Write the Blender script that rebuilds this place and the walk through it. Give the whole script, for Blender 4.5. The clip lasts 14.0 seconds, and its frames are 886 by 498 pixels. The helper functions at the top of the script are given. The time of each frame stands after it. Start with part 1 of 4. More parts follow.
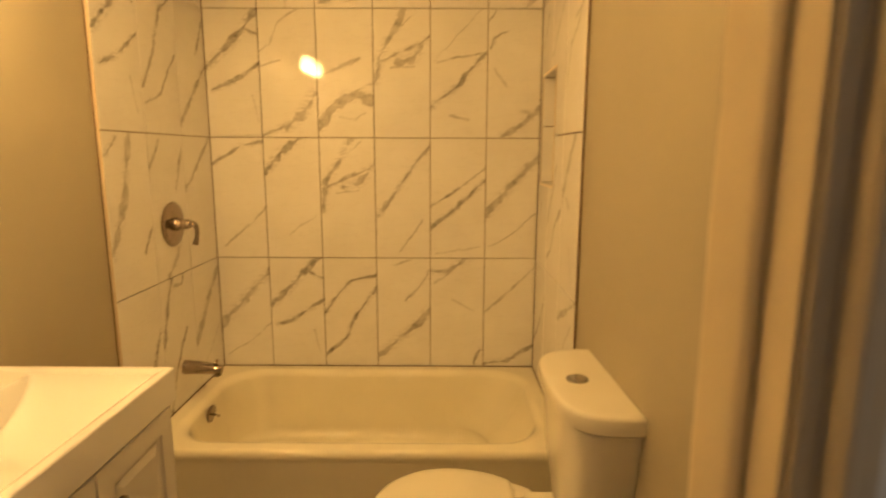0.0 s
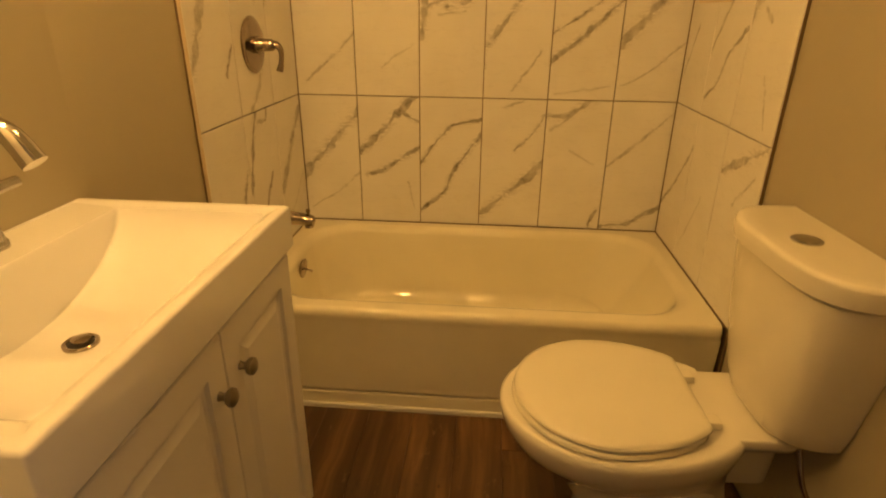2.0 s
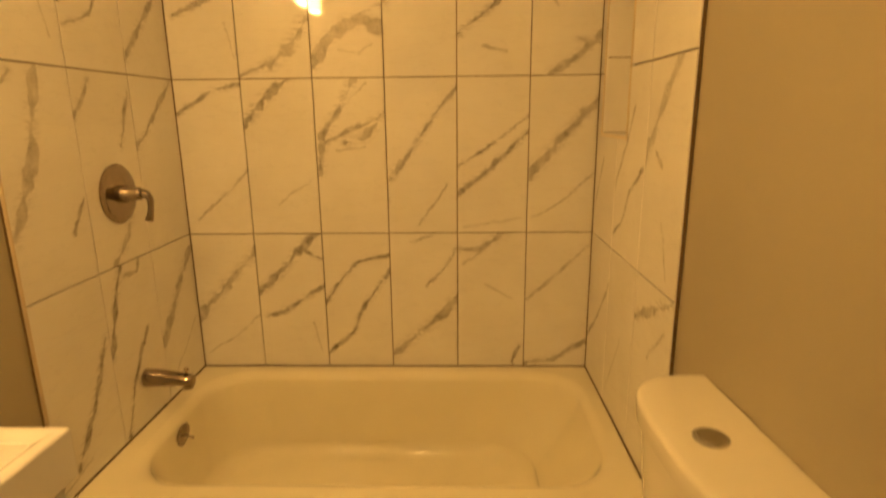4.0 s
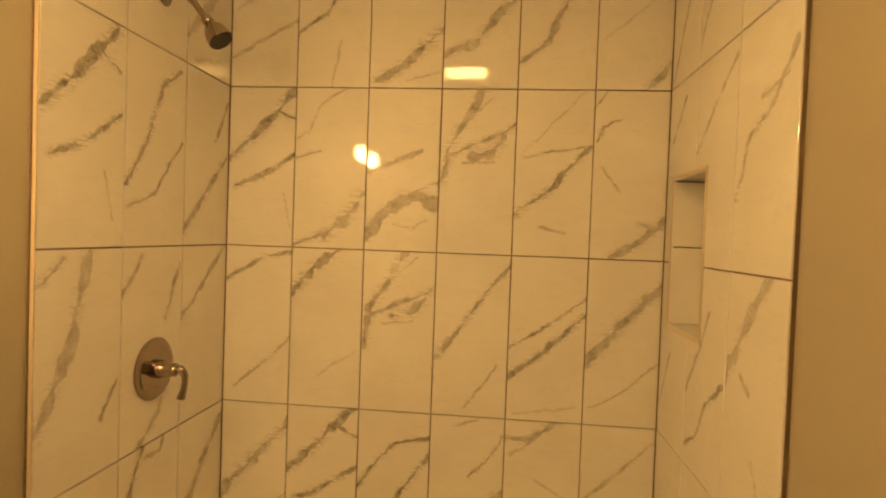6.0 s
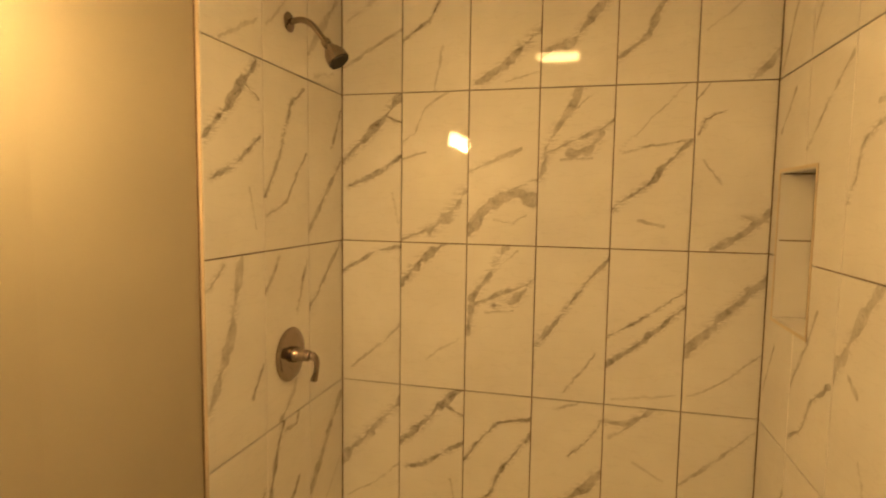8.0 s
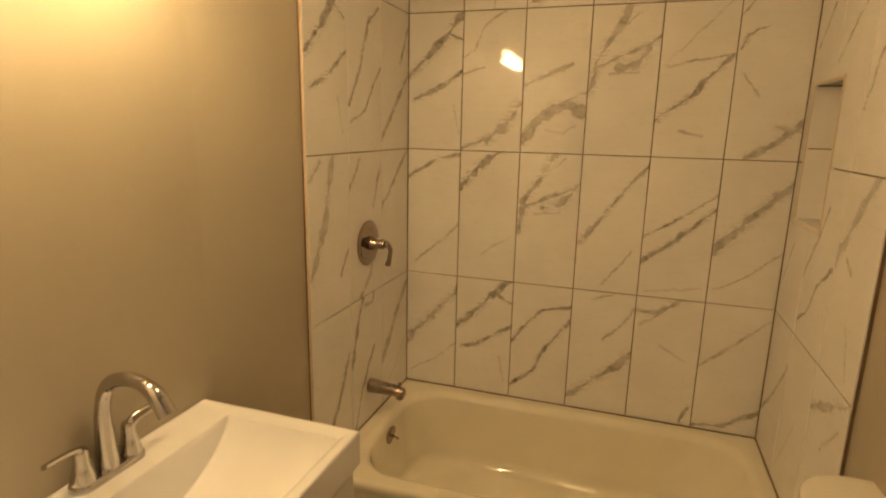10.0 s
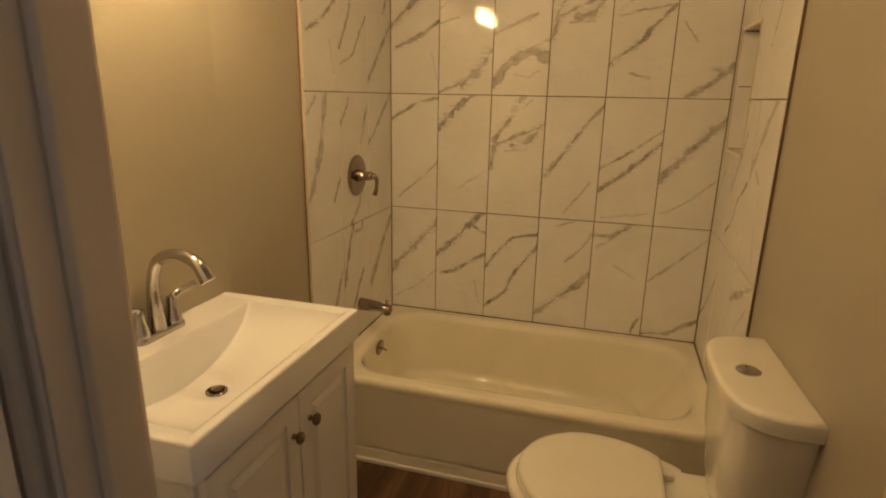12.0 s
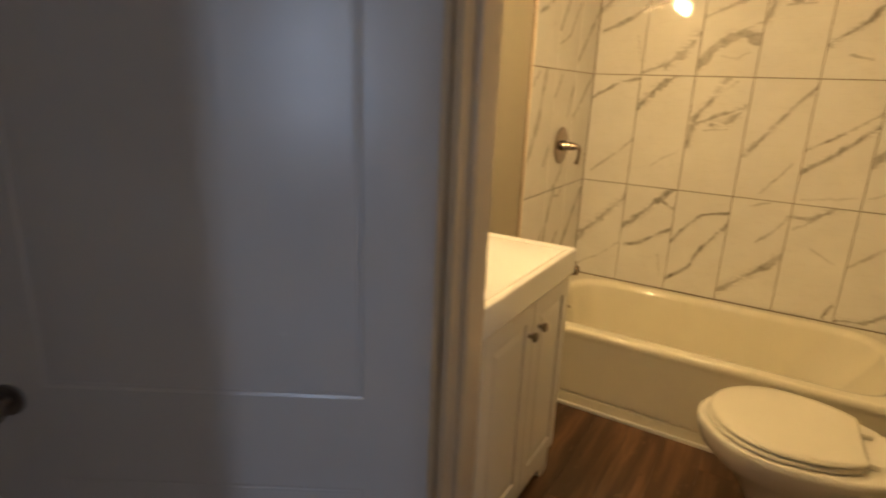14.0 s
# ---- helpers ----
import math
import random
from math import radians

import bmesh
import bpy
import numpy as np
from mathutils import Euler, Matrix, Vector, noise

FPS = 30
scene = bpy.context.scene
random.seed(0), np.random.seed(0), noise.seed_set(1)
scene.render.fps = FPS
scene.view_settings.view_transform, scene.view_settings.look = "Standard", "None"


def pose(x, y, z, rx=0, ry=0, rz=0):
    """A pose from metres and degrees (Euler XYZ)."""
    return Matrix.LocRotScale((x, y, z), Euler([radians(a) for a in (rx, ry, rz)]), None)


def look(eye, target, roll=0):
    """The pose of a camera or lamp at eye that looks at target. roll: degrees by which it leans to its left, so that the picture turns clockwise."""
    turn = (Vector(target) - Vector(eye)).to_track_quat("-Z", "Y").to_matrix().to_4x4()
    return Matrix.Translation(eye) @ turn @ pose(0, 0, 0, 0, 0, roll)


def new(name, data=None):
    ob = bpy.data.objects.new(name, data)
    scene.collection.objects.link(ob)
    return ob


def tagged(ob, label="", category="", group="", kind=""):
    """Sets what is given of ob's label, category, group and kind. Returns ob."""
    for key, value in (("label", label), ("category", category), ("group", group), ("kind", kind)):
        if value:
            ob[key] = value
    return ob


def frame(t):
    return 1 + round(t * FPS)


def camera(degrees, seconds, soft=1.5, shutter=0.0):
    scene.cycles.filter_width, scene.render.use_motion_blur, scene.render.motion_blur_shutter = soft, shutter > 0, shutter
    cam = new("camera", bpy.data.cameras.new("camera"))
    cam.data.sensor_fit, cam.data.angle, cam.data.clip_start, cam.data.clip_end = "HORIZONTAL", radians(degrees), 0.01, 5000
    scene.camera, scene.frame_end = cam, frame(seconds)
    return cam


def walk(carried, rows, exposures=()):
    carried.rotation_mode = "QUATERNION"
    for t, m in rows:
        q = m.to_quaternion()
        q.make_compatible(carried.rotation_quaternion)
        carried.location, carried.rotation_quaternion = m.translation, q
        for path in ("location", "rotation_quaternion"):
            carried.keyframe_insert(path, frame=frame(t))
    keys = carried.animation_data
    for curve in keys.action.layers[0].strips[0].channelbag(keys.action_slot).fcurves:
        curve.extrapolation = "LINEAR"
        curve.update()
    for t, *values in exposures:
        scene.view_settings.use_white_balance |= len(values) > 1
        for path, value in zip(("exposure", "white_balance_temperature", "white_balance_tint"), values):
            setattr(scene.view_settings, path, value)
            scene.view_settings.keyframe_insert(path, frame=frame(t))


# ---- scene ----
cam = camera(77.0, 14.0, soft=1.9, shutter=0.5)
PATH = [
    (0, (1.091, -2.619, 1.426), (1.083, -0.648, 1.087), 0.2),
    (0.5, (1.022, -2.511, 1.383), (0.875, -0.568, 0.935), -0.1),
    (1, (0.946, -2.435, 1.33), (0.763, -0.524, 0.77), 0.1),
    (1.5, (0.888, -2.353, 1.287), (0.679, -0.485, 0.604), -0.3),
    (2, (0.797, -2.31, 1.248), (0.646, -0.476, 0.466), 0.6),
    (2.5, (0.841, -2.293, 1.234), (0.702, -0.471, 0.419), -0.2),
    (3, (0.932, -2.251, 1.247), (0.84, -0.403, 0.487), -0.9),
    (3.5, (0.994, -2.162, 1.284), (0.958, -0.262, 0.662), -1.4),
    (4, (1.02, -2.053, 1.366), (0.968, -0.11, 0.895), -0.6),
    (4.2, (1.002, -2.016, 1.374), (0.953, -0.052, 0.999), -0.0),
    (6.3, (0.964, -1.916, 1.583), (0.739, 0.071, 1.534), 1.7),
    (6.5, (0.95, -1.921, 1.595), (0.708, 0.063, 1.543), 1.3),
    (7, (0.935, -1.945, 1.627), (0.621, 0.029, 1.547), 0.9),
    (7.5, (0.927, -1.985, 1.653), (0.529, -0.029, 1.53), 0.7),
    (8, (0.93, -2.041, 1.653), (0.441, -0.109, 1.483), 0.8),
    (8.2, (0.933, -2.073, 1.657), (0.41, -0.152, 1.459), 0.9),
    (10.3, (0.967, -2.394, 1.588), (0.342, -0.555, 1.113), 1.3),
    (10.5, (0.983, -2.428, 1.587), (0.356, -0.597, 1.08), 1.4),
    (11, (1.017, -2.49, 1.551), (0.405, -0.664, 1.014), 1.0),
    (11.5, (1.059, -2.572, 1.519), (0.469, -0.74, 0.976), 0.8),
    (12, (1.057, -2.655, 1.487), (0.517, -0.803, 0.957), 1.1),
    (12.5, (1.072, -2.716, 1.458), (0.52, -0.867, 0.933), 0.7),
    (13, (1.015, -2.758, 1.403), (0.413, -0.924, 0.874), 1.1),
    (13.5, (1.017, -2.909, 1.395), (0.232, -1.153, 0.848), 1.6),
    (14, (0.951, -3.078, 1.393), (-0.038, -1.431, 0.837), 2.3),
]
EXPOSURES = [(0.0, 0.33, 7500, 13), (0.5, 0.1, 8000, 14), (1.5, 0.02, 8700, 14), (3.0, 0.10, 8900, 14), (4.0, 0.12, 8700, 14), (6.5, 0.1, 7100, 13), (8.0, 0.1, 6800, 13), (10.5, -0.27, 5600, 14), (11.0, -0.34, 5600, 14), (12.5, -0.27, 5600, 14), (13.0, -0.24, 5600, 13), (13.5, 0.02, 5600, 12), (14.0, 0.34, 5650, 10)]
walk(cam, [(t, look(eye, target, roll)) for t, eye, target, roll in PATH], EXPOSURES)

# ---- world and light ----
world = bpy.data.worlds.new("sky")
scene.world = world
world.use_nodes = True
sky = world.node_tree.nodes.new("ShaderNodeTexSky")
sky.sky_type, sky.sun_disc = "NISHITA", False
sky.sun_elevation, sky.sun_rotation = radians(35), radians(200)
world.node_tree.links.new(sky.outputs[0], world.node_tree.nodes["Background"].inputs[0])
world.node_tree.nodes["Background"].inputs[1].default_value = 0.08

BULB = 316.0         # glow of the vanity bulbs
SHADE = 78.0         # glow of their frosted shades
PANEL = 37.0         # glow of the square ceiling lens
WARM = (1.0, 0.62, 0.23)
DAY_WATTS = 15.5
SIDE_FILL_WATTS = 2.25


def area_lamp(name, m, width, height, watts, colour):
    data = bpy.data.lights.new(name, "AREA")
    data.shape, data.size, data.size_y, data.energy, data.color = "RECTANGLE", width, height, watts, colour
    ob = new(name, data)
    ob.matrix_world = m
    return ob


area_lamp("window_daylight", look((2.0, -7.42, 1.5), (0.3, -2.4, 1.4)), 0.30, 1.2, DAY_WATTS, (0.72, 0.82, 1.0))
# unseen side fill, added to lift the dark part of the open door
area_lamp("window_daylight", look((2.86, -2.85, 1.5), (0.0, -2.75, 1.3)), 0.5, 1.1, SIDE_FILL_WATTS, (0.92, 0.94, 1.0))


# ---- helpers for meshes ----
def link_mesh(name, bm, material, parent=None, label="", smooth=False):
    bmesh.ops.recalc_face_normals(bm, faces=bm.faces[:])
    mesh = bpy.data.meshes.new(name)
    bm.to_mesh(mesh)
    bm.free()
    if smooth:
        for p in mesh.polygons:
            p.use_smooth = True
        mesh.set_sharp_from_angle(angle=radians(smooth if smooth is not True else 40))
    mesh.materials.append(material)
    ob = new(name, mesh)
    if smooth:
        ob.modifiers.new("even_shading", "WEIGHTED_NORMAL").keep_sharp = True
    if parent:
        ob.parent = parent
    if label:
        ob["label"] = label
    return ob


def part(name, bm, material, parent, label="", smooth=False):
    return link_mesh(name, bm, material, parent, label, smooth)


def thing(name, x, y, z, label, category, group="", kind=""):
    ob = new(name)
    ob.empty_display_size = 0.05
    ob.location = (x, y, z)
    bpy.context.view_layer.update()
    return tagged(ob, label, category, group, kind)


def box(bm, x0, x1, y0, y1, z0, z1, bevel=0.0, segments=2):
    made = bmesh.ops.create_cube(bm, size=1.0)["verts"]
    for v in made:
        v.co = Vector((x0 + (v.co.x + 0.5) * (x1 - x0), y0 + (v.co.y + 0.5) * (y1 - y0), z0 + (v.co.z + 0.5) * (z1 - z0)))
    if bevel:
        edges = {e for v in made for e in v.link_edges}
        bmesh.ops.bevel(bm, geom=list(edges), offset=bevel, segments=segments, profile=0.5, affect="EDGES")
    return bm


def boxes(*rows, bevel=0.0):
    bm = bmesh.new()
    for r in rows:
        box(bm, *r, bevel=bevel)
    return bm


def loft(bm, rings, close_start=True, close_end=True):
    """Joins rings of equal count, each a list of points, into a skin."""
    rows = [[bm.verts.new(p) for p in ring] for ring in rings]
    n = len(rows[0])
    for a, b in zip(rows, rows[1:]):
        for i in range(n):
            bm.faces.new((a[i], a[(i + 1) % n], b[(i + 1) % n], b[i]))
    if close_start:
        bm.faces.new(rows[0][::-1])
    if close_end:
        bm.faces.new(rows[-1])
    return bm


def rounded(x0, x1, y0, y1, r, z, n=8):
    """A ring: a rectangle with round corners at height z."""
    out = []
    for cx, cy, a in ((x1 - r, y1 - r, 0), (x0 + r, y1 - r, 90), (x0 + r, y0 + r, 180), (x1 - r, y0 + r, 270)):
        for k in range(n + 1):
            t = radians(a + 90 * k / n)
            out.append((cx + r * math.cos(t), cy + r * math.sin(t), z))
    return out


def tube(bm, path, radii, n=16, caps=True, flat=1.0):
    """A round bar along path; flat squeezes it across."""
    pts = [Vector(p) for p in path]
    rings, side = [], None
    for i, p in enumerate(pts):
        way = (pts[min(i + 1, len(pts) - 1)] - pts[max(i - 1, 0)]).normalized()
        if side is None:
            side = way.orthogonal().normalized()
        side = (side - way * side.dot(way)).normalized()
        up = way.cross(side)
        r = radii[i] if isinstance(radii, (list, tuple)) else radii
        rings.append([p + side * (r * math.cos(2 * math.pi * k / n)) + up * (r * flat * math.sin(2 * math.pi * k / n)) for k in range(n)])
    return loft(bm, rings, caps, caps)


def lathe(bm, centre, axis, profile, n=32):
    """profile: pairs of (distance along the axis, radius)."""
    centre, axis = Vector(centre), Vector(axis).normalized()
    side = axis.orthogonal().normalized()
    up = axis.cross(side)
    rings = [[centre + axis * h + side * (r * math.cos(2 * math.pi * k / n)) + up * (r * math.sin(2 * math.pi * k / n)) for k in range(n)] for h, r in profile]
    return loft(bm, rings)


def arc(points, steps=6):
    """A smooth path through the points."""
    pts = [Vector(p) for p in points]
    pts = [pts[0] * 2 - pts[1]] + pts + [pts[-1] * 2 - pts[-2]]
    out = []
    for a, b, c, d in zip(pts, pts[1:], pts[2:], pts[3:]):
        for k in range(steps):
            t = k / steps
            out.append(0.5 * (2 * b + (c - a) * t + (2 * a - 5 * b + 4 * c - d) * t * t + (3 * b - a - 3 * c + d) * t ** 3))
    return out + [pts[-2]]


# ---- materials ----
class Nodes:
    """Short hand for a material's nodes."""

    def __init__(self, name, rough=0.5, metal=0.0, coat=0.0):
        self.mat = bpy.data.materials.new(name)
        self.mat.use_nodes = True
        self.tree = self.mat.node_tree
        self.bsdf = self.tree.nodes["Principled BSDF"]
        self.bsdf.inputs["Roughness"].default_value = rough
        self.bsdf.inputs["Metallic"].default_value = metal
        self.bsdf.inputs["Coat Weight"].default_value = coat
        self.bsdf.inputs["Coat Roughness"].default_value = 0.04

    def add(self, kind, **inputs):
        node = self.tree.nodes.new("ShaderNode" + kind)
        for key, value in inputs.items():
            socket = node.inputs[int(key[1:])] if key[0] == "i" and key[1:].isdigit() else node.inputs[key.replace("_", " ")]
            if isinstance(value, bpy.types.NodeSocket):
                self.tree.links.new(value, socket)
            else:
                socket.default_value = value
        return node

    def maths(self, op, a, b=0.0, clamp=False):
        node = self.add("Math", i0=a, i1=b)
        node.operation, node.use_clamp = op, clamp
        return node.outputs[0]

    def place(self):
        return self.add("TexCoord").outputs["Object"]

    def noise(self, vector, scale, detail=4.0, rough=0.55):
        return self.add("TexNoise", Vector=vector, Scale=scale, Detail=detail, Roughness=rough).outputs[0]

    def ramp(self, value, *stops):
        node = self.add("ValToRGB", Fac=value)
        while len(node.color_ramp.elements) < len(stops):
            node.color_ramp.elements.new(0.5)
        for e, (at, colour) in zip(node.color_ramp.elements, stops):
            e.position, e.color = at, (*colour, 1)
        return node.outputs[0]

    def mix(self, fac, a, b):
        node = self.tree.nodes.new("ShaderNodeMix")
        node.data_type = "RGBA"
        for socket, value in ((node.inputs[0], fac), (node.inputs[6], a), (node.inputs[7], b)):
            if isinstance(value, bpy.types.NodeSocket):
                self.tree.links.new(value, socket)
            else:
                socket.default_value = (*value, 1) if isinstance(value, tuple) else value
        return node.outputs[2]

    def put(self, socket, value):
        if isinstance(value, bpy.types.NodeSocket):
            self.tree.links.new(value, self.bsdf.inputs[socket])
        else:
            self.bsdf.inputs[socket].default_value = (*value, 1) if isinstance(value, tuple) else value
        return self

    def bump(self, height, strength, distance=0.001):
        node = self.add("Bump", Strength=strength, Distance=distance, Height=height)
        self.tree.links.new(node.outputs[0], self.bsdf.inputs["Normal"])
        return self


def paint(name, colour, rough=0.45, orange_peel=0.25, stain=0.10, lumps=0.0):
    """Rolled wall paint: a fine orange peel and faint blotches."""
    n = Nodes(name, rough)
    p = n.place()
    blotch = n.noise(p, 2.2, 5)
    dark = tuple(c * (1 - stain) for c in colour)
    light = tuple(min(1, c * (1 + stain * 0.5)) for c in colour)
    n.put("Base Color", n.ramp(blotch, (0.3, dark), (0.7, light)))
    n.put("Roughness", n.maths("ADD", n.maths("MULTIPLY", n.noise(p, 9, 3), 0.12), rough - 0.06))
    peel = n.noise(p, 260, 2)
    if lumps:
        peel = n.maths("ADD", peel, n.maths("MULTIPLY", n.noise(p, 16, 3), lumps))
    return n.bump(peel, orange_peel, 0.0006).mat


def glaze(name, colour, rough=0.08, variation=0.04):
    """Glazed china or enamel."""
    n = Nodes(name, rough, coat=0.7)
    p = n.place()
    v = n.noise(p, 6, 4)
    n.put("Base Color", n.ramp(v, (0.3, tuple(c * (1 - variation) for c in colour)), (0.7, colour)))
    n.put("Roughness", n.maths("ADD", n.maths("MULTIPLY", n.noise(p, 35, 4), 0.05), rough - 0.05))
    return n.mat


def metal(name, colour, rough):
    n = Nodes(name, rough, 1.0)
    p = n.place()
    n.put("Base Color", n.ramp(n.noise(p, 30, 3), (0.3, tuple(c * 0.88 for c in colour)), (0.7, colour)))
    n.put("Roughness", n.maths("ADD", n.maths("MULTIPLY", n.noise(p, 90, 3), 0.10), rough - 0.04))
    return n.mat


def glow(name, colour, strength):
    n = Nodes(name, 0.4)
    n.put("Base Color", (0.8, 0.8, 0.78)).put("Emission Color", colour).put("Emission Strength", strength)
    return n.mat


WALL_PAINT = paint("wall_paint", (0.425, 0.38, 0.285), 0.42, 0.3, 0.05)
TRIM_PAINT = paint("trim_paint", (0.63, 0.53, 0.375), 0.32, 0.35, 0.12, lumps=4.0)
DOOR_PAINT = paint("door_paint", (0.60, 0.58, 0.57), 0.24, 0.4, 0.06)
CEILING_PAINT = paint("ceiling_paint", (0.78, 0.76, 0.70), 0.7, 0.3, 0.04)
HALL_PAINT = paint("hall_paint", (0.78, 0.76, 0.72), 0.5, 0.3, 0.06)
CABINET_PAINT = paint("cabinet_paint", (0.79, 0.77, 0.73), 0.42, 0.0, 0.02)
GROUT = paint("grout", (0.27, 0.195, 0.125), 0.85, 0.8, 0.25)
CAULK_DARK = paint("dark_caulk", (0.19, 0.135, 0.085), 0.7, 0.5, 0.3)
EDGE_CREAM = paint("edge_strip", (0.62, 0.52, 0.38), 0.4, 0.3, 0.1)
# dark brown strips beside the outer tile edges
EDGE_BROWN = paint("edge_brown_strip", (0.16, 0.10, 0.055), 0.6, 0.5, 0.3)
TUB_ENAMEL = glaze("tub_enamel", (0.87, 0.82, 0.66), 0.10)
CHINA = glaze("toilet_china", (0.86, 0.82, 0.72), 0.09)
SEAT_PLASTIC = glaze("seat_plastic", (0.86, 0.82, 0.70), 0.16)
SINK_CHINA = glaze("sink_china", (0.89, 0.89, 0.90), 0.08, 0.02)
NICKEL = metal("brushed_nickel", (0.36, 0.30, 0.255), 0.11)
CHROME = metal("polished_chrome", (0.56, 0.54, 0.52), 0.10)
KNOB_METAL = metal("knob_metal", (0.30, 0.26, 0.22), 0.32)
# black of the rubber parts; in the sink drain it paints the shade
RUBBER_AND_DRAIN_SHADE = paint("rubber_and_drain_shade", (0.025, 0.022, 0.02), 0.6, 0.4, 0.2)
SHADE_GLASS = glow("lit_frosted_glass", WARM, SHADE)
BULB_GLASS = glow("lit_bulb", WARM, BULB)
LENS_GLASS = glow("lit_ceiling_lens", WARM, PANEL)
WHITE_PLASTIC = paint("white_plastic", (0.78, 0.76, 0.71), 0.35, 0.1, 0.03)
clear = Nodes("window_glass", 0.02)
clear.put("Base Color", (0.9, 0.95, 1.0)).put("Transmission Weight", 1.0)
GLASS = clear.mat


def wood_floor():
    """Brown vinyl planks: broad soft bands, a fine long grain, dark knots and rubbed light smudges."""
    n = Nodes("wood_planks", 0.40)
    p = n.place()
    tone = n.add("ObjectInfo").outputs["Random"]
    shifted = n.add("VectorMath", i0=p, i1=n.add("CombineXYZ", X=n.maths("MULTIPLY", tone, 9.0), Y=n.maths("MULTIPLY", tone, 5.0)).outputs[0]).outputs[0]
    sway = n.add("TexNoise", Vector=n.add("Mapping", Vector=shifted, Scale=(4.0, 5.0, 1.0)).outputs[0], Scale=1.0, Detail=2.0).outputs["Color"]
    bent = n.add("VectorMath", i0=shifted, i1=n.add("VectorMath", i0=sway, i1=(0.035, 0.0, 0.0)).outputs[0])
    n.tree.nodes[bent.inputs[1].links[0].from_node.name].operation = "MULTIPLY"
    at = bent.outputs[0]
    bands = n.noise(n.add("Mapping", Vector=at, Scale=(14.0, 1.1, 1.0)).outputs[0], 1.0, 2.0, 0.5)
    grain = n.noise(n.add("Mapping", Vector=at, Scale=(70.0, 4.0, 1.0)).outputs[0], 1.0, 5.0, 0.6)
    knots = n.noise(n.add("Mapping", Vector=at, Scale=(22.0, 8.0, 1.0)).outputs[0], 1.0, 4.0, 0.7)
    base = n.ramp(bands, (0.30, (0.052, 0.025, 0.014)), (0.48, (0.100, 0.050, 0.026)), (0.62, (0.215, 0.110, 0.052)), (0.78, (0.150, 0.082, 0.046)))
    fine = n.mix(n.ramp(grain, (0.35, (0.42, 0.42, 0.42)), (0.6, (0.0, 0.0, 0.0))), base, (0.040, 0.018, 0.010))
    worn = n.mix(n.ramp(knots, (0.60, (0.0, 0.0, 0.0)), (0.72, (0.55, 0.55, 0.55))), fine, (0.27, 0.165, 0.095))
    dark = n.mix(n.ramp(knots, (0.26, (0.85, 0.85, 0.85)), (0.36, (0.0, 0.0, 0.0))), worn, (0.026, 0.012, 0.007))
    n.put("Base Color", n.mix(n.maths("MULTIPLY", tone, 0.45), dark, (0.070, 0.034, 0.018)))
    n.put("Roughness", n.maths("ADD", n.maths("MULTIPLY", grain, 0.20), 0.28))
    return n.bump(grain, 0.30, 0.0006).mat


PLANKS = wood_floor()

# one stretch of a vein: how far a place of the tile lies from the line a to a + way
STRETCH = bpy.data.node_groups.new("vein_stretch", "ShaderNodeTree")
for socket_name, socket_kind in (("Place", "NodeSocketVector"), ("A", "NodeSocketVector"), ("Way", "NodeSocketVector"), ("Per", "NodeSocketFloat")):
    STRETCH.interface.new_socket(socket_name, in_out="INPUT", socket_type=socket_kind)
STRETCH.interface.new_socket("Far", in_out="OUTPUT", socket_type="NodeSocketFloat")
gi, go = STRETCH.nodes.new("NodeGroupInput"), STRETCH.nodes.new("NodeGroupOutput")


def group_node(kind, op, *ins):
    node = STRETCH.nodes.new("ShaderNode" + kind)
    node.operation = op
    for i, s in ins:
        STRETCH.links.new(s, node.inputs[i])
    return node


g_off = group_node("VectorMath", "SUBTRACT", (0, gi.outputs["Place"]), (1, gi.outputs["A"]))
g_dot = group_node("VectorMath", "DOT_PRODUCT", (0, g_off.outputs[0]), (1, gi.outputs["Way"]))
g_h = group_node("Math", "MULTIPLY", (0, g_dot.outputs["Value"]), (1, gi.outputs["Per"]))
g_h.use_clamp = True
g_run = group_node("VectorMath", "SCALE", (0, gi.outputs["Way"]), (3, g_h.outputs[0]))
g_d = group_node("VectorMath", "DISTANCE", (0, g_off.outputs[0]), (1, g_run.outputs[0]))
STRETCH.links.new(g_d.outputs["Value"], go.inputs[0])

TILE_W, TILE_H = 0.258, 0.563


